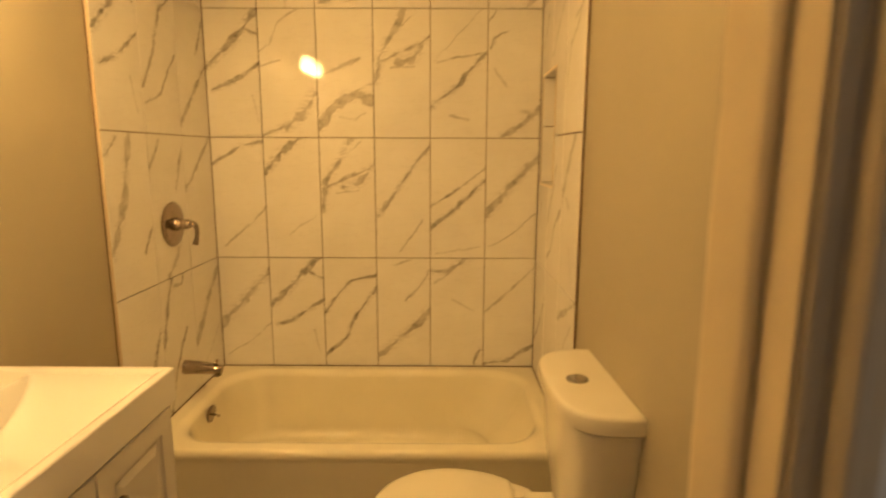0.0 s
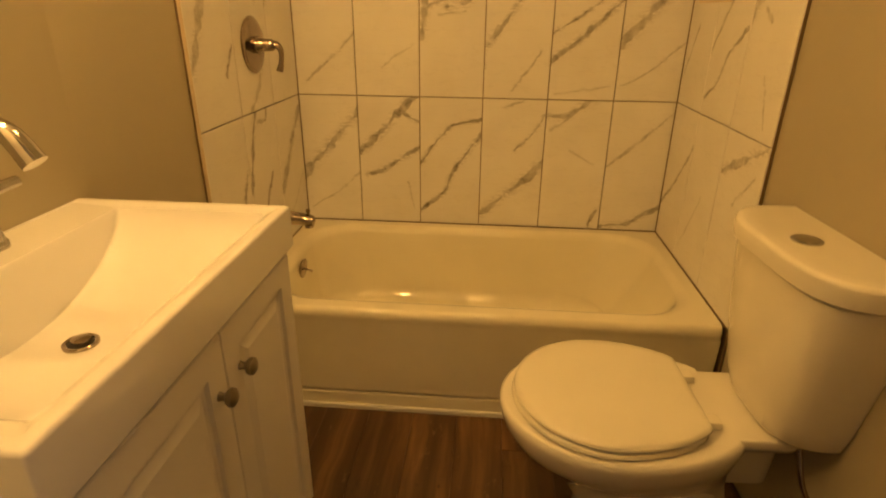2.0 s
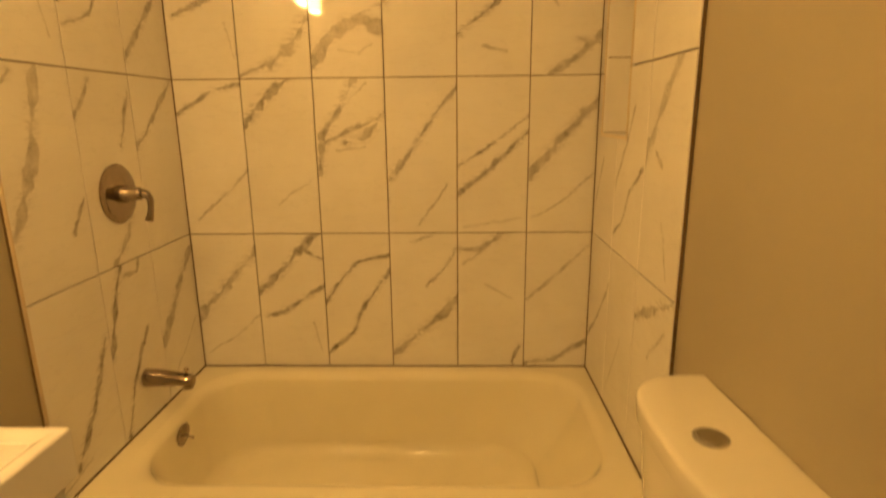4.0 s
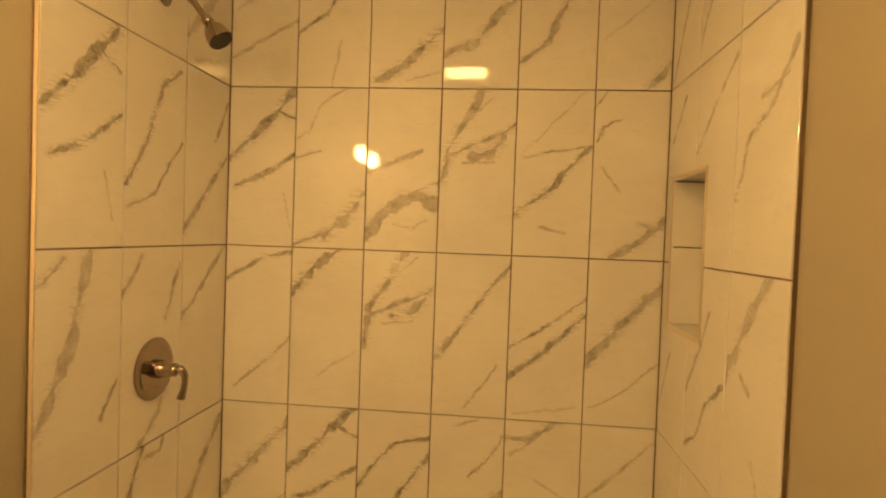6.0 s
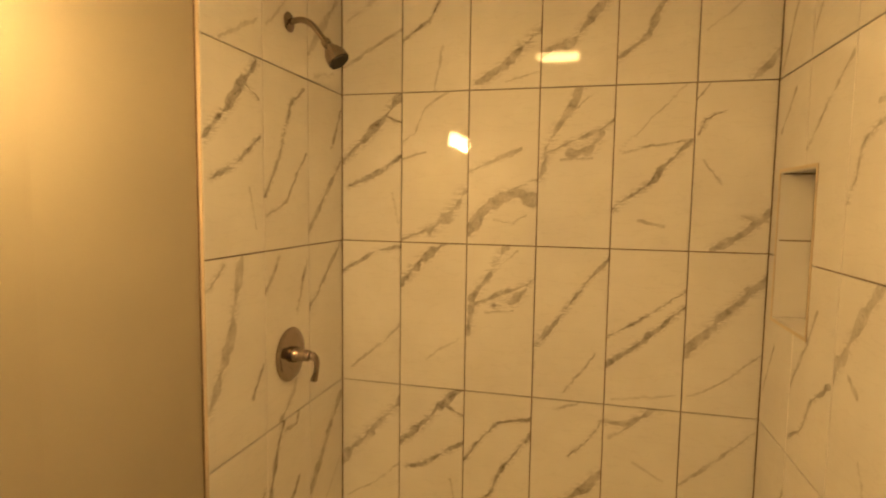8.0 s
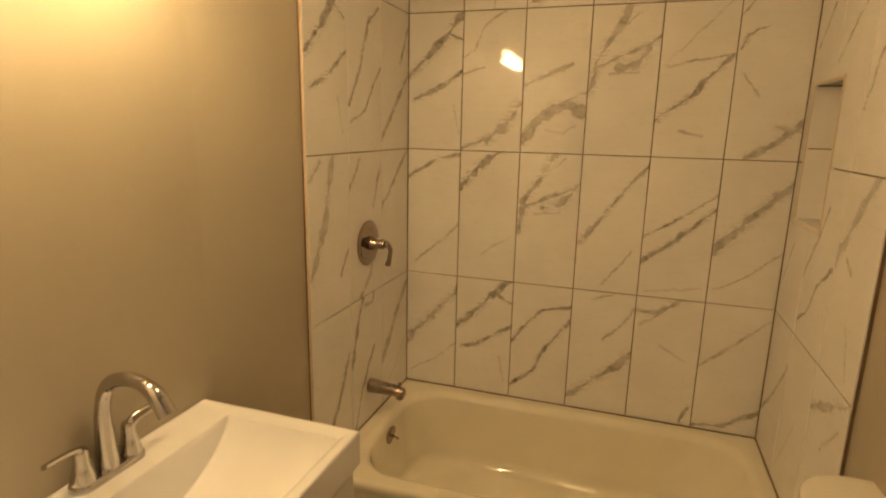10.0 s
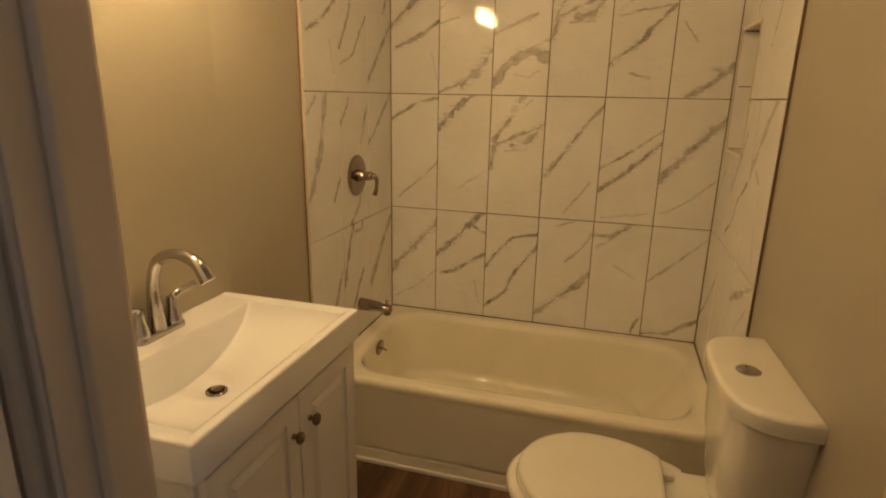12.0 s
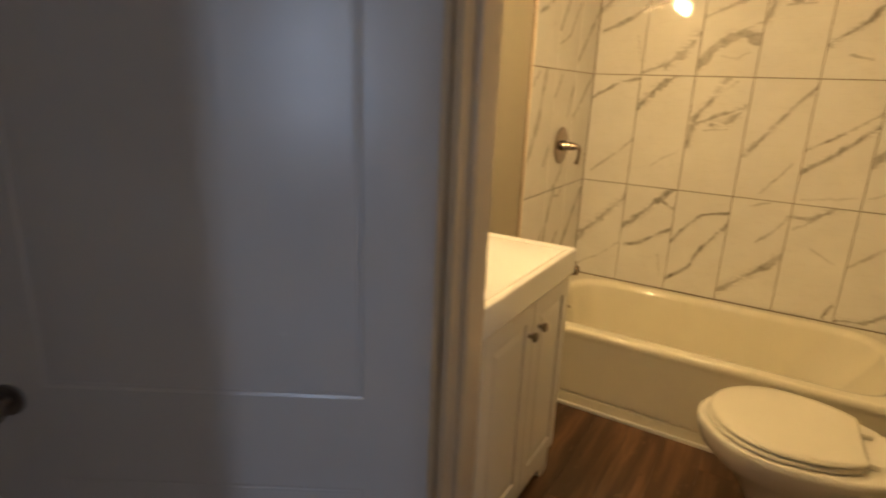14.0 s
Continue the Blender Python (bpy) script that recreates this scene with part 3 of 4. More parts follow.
for (c, r), mat in BACK.items():
    tile(mat, BACK_M(BACK_X[c], ROWS_Z[r]), BACK_X[c + 1] - BACK_X[c], ROWS_Z[r + 1] - ROWS_Z[r]).parent = north
for (c, r), mat in SIDE_L.items():
    tile(mat, LEFT_M(LEFT_Y[c], ROWS_Z[r]), LEFT_Y[c + 1] - LEFT_Y[c], ROWS_Z[r + 1] - ROWS_Z[r]).parent = west
for (c, r), mat in SIDE_R.items():
    y_in, y_out = RIGHT_Y[3 - c], RIGHT_Y[2 - c]
    z0, z1 = ROWS_Z[r], ROWS_Z[r + 1]
    w, h = y_in - y_out, z1 - z0
    outline = None
    if c < 2 and r in (1, 2):
        # tiles cut round the niche; u runs outwards from y_in
        a, b = y_in - ny1, y_in - ny0
        if r == 1:
            k = nz0 - z0
            if c == 1:
                outline = [(GAP, GAP), (w - GAP, GAP), (w - GAP, h - GAP), (b, h - GAP), (b, k), (GAP, k)]
            else:
                outline = [(GAP, GAP), (w - GAP, GAP), (w - GAP, k), (a, k), (a, h - GAP), (GAP, h - GAP)]
        else:
            k = nz1 - z0
            if c == 1:
                outline = [(b, GAP), (w - GAP, GAP), (w - GAP, h - GAP), (GAP, h - GAP), (GAP, k), (b, k)]
            else:
                outline = [(GAP, GAP), (a, GAP), (a, k), (w - GAP, k), (w - GAP, h - GAP), (GAP, h - GAP)]
    tile(mat, RIGHT_M(y_in, z0), w, h, outline).parent = east

# the niche: back tiles, reveals and mitred edge strips
PLAIN = marble("marble_plain", (3, .35, (.1, .2), (.5, .6), (.9, .9)), shift=50.0)
zmid = 1.545
for z0, z1 in ((nz0 + 0.008, zmid), (zmid, nz1 - 0.008)):
    t_ob = tile(PLAIN, RIGHT_M(ny1 - 0.008, z0) @ Matrix.Translation((0, 0, -0.098)), ny1 - ny0 - 0.016, z1 - z0)
    t_ob.parent = east
for bm in (boxes((1.5245, 1.638, ny0, ny1, nz0, nz0 + 0.008), bevel=0.001), boxes((1.5245, 1.638, ny0, ny1, nz1 - 0.008, nz1), bevel=0.001),
           boxes((1.5245, 1.638, ny0, ny0 + 0.008, nz0 + 0.009, nz1 - 0.009), bevel=0.001), boxes((1.5245, 1.638, ny1 - 0.008, ny1, nz0 + 0.009, zmid - 0.002), bevel=0.001), boxes((1.5245, 1.638, ny1 - 0.008, ny1, zmid + 0.002, nz1 - 0.009), bevel=0.001),
           ):
    part("niche_lining", bm, PLAIN, east)
for y0, y1, z0, z1 in ((ny0 - 0.006, ny0 + 0.004, nz0 - 0.006, nz1 + 0.006), (ny1 - 0.004, ny1 + 0.006, nz0 - 0.006, nz1 + 0.006), (ny0 + 0.0045, ny1 - 0.0045, nz0 - 0.006, nz0 + 0.004), (ny0 + 0.0045, ny1 - 0.0045, nz1 - 0.004, nz1 + 0.006)):
    part("niche_edge", boxes((1.5215, 1.5242, y0, y1, z0, z1), bevel=0.0008), EDGE_CREAM, east)
part("corner_caulk", boxes((1.6185, 1.6226, ny1 - 0.011, ny1 - 0.0081, nz0 + 0.009, nz1 - 0.009)), CAULK_DARK, east)
part("corner_caulk", boxes((1.530, 1.6226, ny1 - 0.011, ny1 - 0.0081, nz1 - 0.011, nz1 - 0.0085)), CAULK_DARK, east)
part("tile_edge", boxes((-0.0135, -0.0003, -0.8316, -0.8288, 0.0, ROOM_H - 0.002), bevel=0.001), EDGE_CREAM, west, "cream edge strip")
part("tile_edge", boxes((-0.0138, -0.009, -0.8350, -0.8320, 0.0, ROOM_H - 0.002), bevel=0.001), EDGE_BROWN, west)
part("tile", boxes((-0.0135, 0.0035, -0.8280, -0.790, 0.0, 0.3855)), PLAIN, west)
part("tile_edge", boxes((1.5265, 1.5342, -0.8155, -0.8115, 0.0, ROOM_H - 0.002), bevel=0.001), EDGE_BROWN, east, "dark brown strip along the tile edge")
for name, ob, dims in (("corner_caulk", west, (-0.0005, 0.003, -0.003, 0.0003, 0.388, 2.49)), ("corner_caulk", east, (1.521, 1.5245, -0.003, 0.0003, 0.388, 2.49)),
                       ("tub_caulk", north, (0.003, 1.521, -0.002, 0.0004, 0.385, 0.3885)), ("tub_caulk", west, (-0.0004, 0.002, -0.800, -0.004, 0.385, 0.3885)), ("tub_caulk", east, (1.522, 1.5244, -0.800, -0.004, 0.385, 0.3885))):
    part(name, boxes(dims), CAULK_DARK, ob)
structure("baseboard", boxes((0.004, 1.520, -0.805, -0.7925, -0.005, 0.016), bevel=0.004), WHITE_PLASTIC, "white quarter-round strip along the tub", "trim")

# ---- bathtub ----
TUB = (0.004, 1.520, -0.806, -0.004)


def build_tub():
    tub = thing("bathtub", 0.76, -0.39, 0, "glossy bone-coloured alcove bathtub with a plain apron", "bathtub")
    inv = tub.matrix_world.inverted()
    x0, x1, y0, y1 = TUB
    top = 0.386
    rings = []
    for lip, z in ((0.0040, -0.045), (0.0018, -0.034), (0.0008, -0.025), (0.0014, -0.0175), (0.0040, -0.0105), (0.0085, -0.0048), (0.0140, -0.0014), (0.0210, 0.0)):
        rings.append(rounded(x0, x1, y0 + lip, y1, 0.010, top + z))
    # inside: rim, rolled lip, steep walls, a sloping back rest, a round foot, a flat floor
    lip_in = [(0.038 * math.sin(radians(11 * k)), -0.038 * (1 - math.cos(radians(11 * k)))) for k in range(8)]
    for d, z in lip_in:
        rings.append(rounded(0.050 + d, 1.486 - d, -0.752 + d, -0.036 - d, 0.175, top + z))
    wall_z = (top - 0.0296, 0.128)
    for k in range(1, 9):
        f = k / 8
        z = wall_z[0] + (wall_z[1] - wall_z[0]) * f
        rings.append(rounded(0.0875 + 0.034 * f, 1.4485 - 0.150 * f ** 1.15, -0.7145 + 0.034 * f, -0.0735 - 0.030 * f, 0.175 + 0.010 * f, z))
    for k in range(1, 11):
        t = radians(9 * k)
        r = 0.064
        out, drop = r * (1 - math.cos(t)), r * math.sin(t)
        rings.append(rounded(0.1215 + out, 1.2985 - 1.5 * out, -0.6805 + out, -0.1035 - out, 0.185 - out, 0.128 - drop))
    rings.append(rounded(0.27, 1.12, -0.55, -0.25, 0.09, 0.062))
    bm = loft(bmesh.new(), rings, False, True)
    bm.transform(inv)
    part("shell", bm, TUB_ENAMEL, tub, smooth=60)
    bm = bmesh.new()
    prof = [(y0 + 0.0040, top - 0.045), (y0 + 0.0065, top - 0.07), (y0 + 0.012, 0.22), (y0 + 0.015, 0.092), (y0 + 0.014, 0.084), (y0 + 0.014, 0.072), (y0 + 0.024, 0.067), (y0 + 0.025, 0.060), (y0 + 0.016, 0.056), (y0 + 0.014, 0.050), (y0 + 0.014, 0.0), (y0 + 0.07, 0.0), (y0 + 0.07, top - 0.045)]
    loft(bm, [[(x, y, z) for y, z in prof] for x in (x0, x1)])
    bm.transform(inv)
    part("apron", bm, TUB_ENAMEL, tub, smooth=30)
    bm = lathe(bmesh.new(), (0.090, -0.405, 0.330), (1, 0, -0.14), ((0, 0.034), (0.008, 0.039), (0.012, 0.037), (0.015, 0.026), (0.016, 0.002)))
    bm.transform(inv)
    plate = part("overflow_plate", bm, NICKEL, tub, "nickel overflow plate", smooth=True)
    bm = tube(bmesh.new(), [(0.104, -0.405, 0.328), (0.120, -0.407, 0.325), (0.134, -0.408, 0.320)], [0.004, 0.004, 0.005], 10)
    bm.transform(inv)
    part("trip_lever", bm, NICKEL, plate, smooth=True)
    bm = lathe(bmesh.new(), (0.30, -0.39, 0.0625), (0, 0, 1), ((0, 0.036), (0.003, 0.034), (0.004, 0.010)))
    bm.transform(inv)
    part("drain", bm, NICKEL, tub, smooth=True)


build_tub()


def placed(bm, ob):
    bm.transform(ob.matrix_world.inverted())
    return bm


def build_valve():
    y, z = -0.413, 1.143
    ob = thing("shower_valve", 0, y, z, "brushed nickel shower valve with round plate and lever", "shower valve")
    part("plate", placed(lathe(bmesh.new(), (0.0, y, z), (1, 0, 0), ((0.0005, 0.089), (0.004, 0.090), (0.008, 0.086), (0.011, 0.070), (0.012, 0.020)), 48), ob), NICKEL, ob, smooth=True)
    part("stem", placed(lathe(bmesh.new(), (0.0, y, z), (1, 0, 0), ((0.011, 0.026), (0.022, 0.027), (0.034, 0.022), (0.052, 0.020), (0.070, 0.019), (0.076, 0.014), (0.077, 0.003))), ob), NICKEL, ob, smooth=True)
    path = arc([(0.060, y, z), (0.080, y + 0.002, z + 0.002), (0.096, y + 0.002, z - 0.018), (0.094, y, z - 0.056), (0.086, y, z - 0.082)])
    part("lever", placed(tube(bmesh.new(), path, [0.011 + 0.002 * math.sin(i * 0.3) for i in range(len(path))], 14, flat=0.7), ob), NICKEL, ob, smooth=True)


def build_shower_head():
    y, z = -0.402, 2.212
    ob = thing("overhead_shower", 0, y, z, "brushed nickel shower head on a bent arm", "shower head")
    part("flange", placed(lathe(bmesh.new(), (0, y, z), (1, 0, 0), ((0.0005, 0.030), (0.004, 0.031), (0.009, 0.024), (0.012, 0.012))), ob), NICKEL, ob, smooth=True)
    path = arc([(0.004, y, z), (0.045, y, z + 0.004), (0.080, y, z - 0.012), (0.112, y, z - 0.048), (0.128, y, z - 0.068)])
    part("arm", placed(tube(bmesh.new(), path, 0.0098, 14), ob), NICKEL, ob, smooth=True)
    tip, way = (0.126, y, z - 0.065), (0.60, 0.0, -0.80)
    head = part("head", placed(lathe(bmesh.new(), tip, way, ((-0.004, 0.010), (0.000, 0.015), (0.014, 0.016), (0.018, 0.014), (0.026, 0.018), (0.045, 0.030), (0.062, 0.035), (0.078, 0.036), (0.080, 0.034))), ob), NICKEL, ob, smooth=True)
    part("spray_face", placed(lathe(bmesh.new(), tip, way, ((0.079, 0.0335), (0.084, 0.0325), (0.085, 0.004))), ob), RUBBER_AND_DRAIN_SHADE, head, "black rubber spray face", smooth=True)


def build_spout():
    y, z = -0.405, 0.538
    ob = thing("tub_spout", 0, y, z, "brushed nickel tub spout with a lift knob", "tub spout")
    rings = []
    for x, hy, hz, drop in ((0.001, 0.029, 0.030, 0.0), (0.010, 0.029, 0.030, 0.0), (0.06, 0.027, 0.027, 0.001), (0.105, 0.0255, 0.0235, 0.004), (0.138, 0.024, 0.022, 0.008), (0.154, 0.020, 0.020, 0.011), (0.158, 0.012, 0.012, 0.012)):
        rings.append([(x, y + hy * math.cos(t), z - drop + hz * math.sin(t)) for t in [2 * math.pi * k / 24 for k in range(24)]])
    part("body", placed(loft(bmesh.new(), rings), ob), NICKEL, ob, smooth=True)
    part("outlet", placed(lathe(bmesh.new(), (0.136, y, z - 0.020), (0, 0, -1), ((0, 0.016), (0.016, 0.017), (0.018, 0.014))), ob), NICKEL, ob, smooth=True)
    part("lift_knob", placed(lathe(bmesh.new(), (0.136, y, z + 0.010), (0, 0, 1), ((0, 0.004), (0.012, 0.004), (0.014, 0.008), (0.020, 0.009), (0.024, 0.006), (0.025, 0.001))), ob), NICKEL, ob, smooth=True)


build_valve(), build_shower_head(), build_spout()


# ---- vanity ----
DRAIN = (0.160, -1.602, 0.7550)
VX, VY0, VY1, VTOP = 0.3570, -1.944, -1.283, 0.885


def raised_door(bm, x, y0, y1, z0, z1):
    """Slab with a recessed field and a raised middle; its face looks along +x."""
    rings = []
    for inset, out in ((0, -0.018), (0, -0.002), (0.002, 0.0), (0.052, 0.0), (0.056, -0.006), (0.066, -0.007), (0.084, -0.002), (0.086, -0.0015)):
        rings.append([(x + out, y0 + inset, z0 + inset), (x + out, y1 - inset, z0 + inset), (x + out, y1 - inset, z1 - inset), (x + out, y0 + inset, z1 - inset)])
    return loft(bm, rings)


def build_vanity():
    ob = thing("vanity_cabinet", 0.16, -1.605, 0, "white two-door bathroom vanity cabinet with footed base", "vanity")
    bm = boxes((LEFT + 0.002, VX, VY0, VY0 + 0.018, 0.0, 0.7955), (LEFT + 0.002, VX, VY1 - 0.018, VY1, 0.0, 0.7955), (LEFT + 0.002, VX - 0.02, VY0 + 0.0185, VY1 - 0.0185, 0.07, 0.088), (LEFT + 0.002, LEFT + 0.010, VY0 + 0.0185, VY1 - 0.0185, 0.0885, 0.7955))
    part("body", placed(bm, ob), CABINET_PAINT, ob)
    # face frame with an arched toe board between two feet
    bm = boxes((VX, VX + 0.018, VY0, VY0 + 0.030, 0.0, 0.7955), (VX, VX + 0.018, VY1 - 0.030, VY1, 0.0, 0.7955), (VX, VX + 0.018, VY0 + 0.0305, VY1 - 0.0305, 0.757, 0.7955), bevel=0.0015)
    part("face_frame", placed(bm, ob), CABINET_PAINT, ob)
    a, b = VY0 + 0.0305, VY1 - 0.0305
    pts = [(a, 0.118), (a, 0.0)] + [(a + 0.035, 0.0)] + [(a + 0.035 + 0.035 * k / 6, 0.052 * math.sin(math.pi / 2 * k / 6)) for k in range(1, 7)]
    pts += [(b - 0.035 - 0.035 * k / 6, 0.052 * math.sin(math.pi / 2 * k / 6)) for k in range(6, 0, -1)] + [(b - 0.035, 0.0), (b, 0.0), (b, 0.118)]
    part("toe_board", placed(loft(bmesh.new(), [[(x, y, z) for y, z in pts] for x in (VX, VX + 0.018)]), ob), CABINET_PAINT, ob)
    for y0, y1, ky, kz in ((VY0 + 0.012, -1.6045, -1.634, 0.694), (-1.6015, VY1 - 0.012, -1.556, 0.698)):
        door = part("door", placed(raised_door(bmesh.new(), VX + 0.0375, y0, y1, 0.128, 0.7910), ob), CABINET_PAINT, ob)
        bm = lathe(bmesh.new(), (VX + 0.0376, ky, kz), (1, 0, 0), ((0, 0.008), (0.004, 0.0065), (0.010, 0.0065), (0.014, 0.013), (0.018, 0.0155), (0.024, 0.015), (0.028, 0.009), (0.029, 0.002)), 20)
        part("knob", placed(bm, ob), KNOB_METAL, door, "dark metal knob", smooth=True)


def build_sink():
    x0, x1, y0, y1 = LEFT + 0.002, 0.399, -1.962, -1.265
    z = VTOP
    ob = thing("sink_top", 0.16, -1.605, 0.796, "glossy white one-piece sink top with a deep basin", "sink")
    rings = [rounded(x0, x1 - 0.003, y0 + 0.003, y1 - 0.003, 0.004, 0.7965, 4), rounded(x0, x1, y0, y1, 0.006, 0.800, 4), rounded(x0, x1, y0, y1, 0.006, z - 0.006, 4), rounded(x0, x1 - 0.002, y0 + 0.002, y1 - 0.002, 0.006, z - 0.0015, 4), rounded(x0, x1 - 0.006, y0 + 0.006, y1 - 0.006, 0.006, z, 4),
             rounded(x0 + 0.002, x1 - 0.020, y0 + 0.020, y1 - 0.020, 0.006, z, 4), rounded(x0 + 0.003, x1 - 0.024, y0 + 0.024, y1 - 0.024, 0.006, z - 0.003, 4)]
    rings.append(rounded(0.055, 0.367, -1.922, -1.308, 0.008, z - 0.004, 4))
    deep, long = 0.132, 0.300
    for f in (0.05, 0.12, 0.22, 0.33, 0.45, 0.57, 0.68, 0.78, 0.86, 0.92, 0.965, 0.99):
        a, b, r, h = 0.058 + 0.012 * f, 0.364 - 0.018 * f, 0.008 + 0.006 * f, z - 0.004 - (deep - 0.004) * f
        run = long * math.sqrt(1 - f ** 1.55)
        c, d = -1.610 - run, -1.610 + run
        rings.append(rounded(a, b, c, d, r, h, 4))
    part("top", placed(loft(bmesh.new(), rings, False, True), ob), SINK_CHINA, ob, smooth=50)
    cx, cy, cz = DRAIN
    # chrome drain in darker nickel: dark reflections put into its colour
    ring = part("drain", placed(lathe(bmesh.new(), (cx, cy, cz), (0, 0, 1), ((-0.004, 0.027), (0.003, 0.027), (0.0045, 0.025), (0.0035, 0.021), (-0.004, 0.020))), ob), NICKEL, ob, "chrome drain ring, darkened for its reflections", smooth=True)
    # flat black disc: the ring of shade round the stopper, painted in
    part("drain_throat", placed(lathe(bmesh.new(), (cx, cy, cz), (0, 0, 1), ((-0.003, 0.0196), (0.002, 0.0196), (0.0021, 0.001))), ob), RUBBER_AND_DRAIN_SHADE, ring, "black disc for the shade in the drain")
    part("stopper", placed(lathe(bmesh.new(), (cx + 0.002, cy, cz), (0, 0, 1), ((0.0022, 0.006), (0.006, 0.006), (0.007, 0.0150), (0.010, 0.0150), (0.012, 0.010), (0.0125, 0.002))), ob), NICKEL, ring, "chrome pop-up stopper, darkened for its reflections", smooth=True)


def build_faucet():
    x, y, z = -0.014, -1.588, VTOP - 0.003
    ob = thing("faucet", x, y, z, "polished chrome two-handle faucet with a high arched spout", "faucet")
    part("base", placed(loft(bmesh.new(), [rounded(x - 0.026, x + 0.026, y - 0.082, y + 0.082, 0.024, z), rounded(x - 0.026, x + 0.026, y - 0.082, y + 0.082, 0.024, z + 0.010), rounded(x - 0.022, x + 0.022, y - 0.078, y + 0.078, 0.021, z + 0.016)]), ob), CHROME, ob, smooth=True)
    path = arc([(x, y, z + 0.012), (x, y, z + 0.070), (x + 0.002, y, z + 0.140), (x + 0.026, y, z + 0.199), (x + 0.083, y - 0.001, z + 0.221), (x + 0.141, y - 0.003, z + 0.207), (x + 0.174, y - 0.004, z + 0.164)])
    radii = [0.024 - 0.0095 * min(1, i / 12) + 0.004 * max(0, (i - 26) / 10) for i in range(len(path))]
    part("spout", placed(tube(bmesh.new(), path, radii, 18), ob), CHROME, ob, smooth=True)
    for s in (-1, 1):
        yy = y + s * 0.055
        h = part("handle", placed(lathe(bmesh.new(), (x, yy, z + 0.012), (0, 0, 1), ((0, 0.024), (0.010, 0.023), (0.030, 0.018), (0.052, 0.014), (0.062, 0.0145), (0.072, 0.012), (0.074, 0.002)), 24), ob), CHROME, ob, smooth=True)
        lever = arc([(x, yy, z + 0.070), (x + 0.004, yy + s * 0.014, z + 0.087), (x + 0.008, yy + s * 0.040, z + 0.093), (x + 0.012, yy + s * 0.078, z + 0.096)])
        part("lever", placed(tube(bmesh.new(), lever, [0.012 - 0.003 * i / len(lever) for i in range(len(lever))], 12, flat=0.6), ob), CHROME, h, smooth=True)


build_vanity(), build_sink(), build_faucet()


# ---- toilet ----
def dee(x_back, x_front, y0, y1, z, n=48, power=3.5):
    """A ring with a straight back at x_back and a bowed front at x_front."""
    cy, hy, dx = (y0 + y1) / 2, (y1 - y0) / 2, x_back - x_front
    out = []
    for k in range(n + 1):
        t = math.pi * k / n
        c, s = math.cos(t), math.sin(t)
        out.append((x_back - dx * abs(s) ** (2 / power), cy + hy * math.copysign(abs(c) ** (2 / power), c), z))
    return out


def egg(xt, xb, cy, half, z, n=72):
    """Outline of a toilet seat: an oval with its tip at xt, cut straight at xb."""
    mid = xt + (xb - xt) * 0.51
    out = []
    for k in range(n):
        t = 2 * math.pi * k / n
        c, s = math.cos(t), math.sin(t)
        x = mid + (mid - xt) * c if c < 0 else mid + (xb - mid) * min(1.0, c / 0.755)
        out.append((x, cy + half * s, z))
    return out


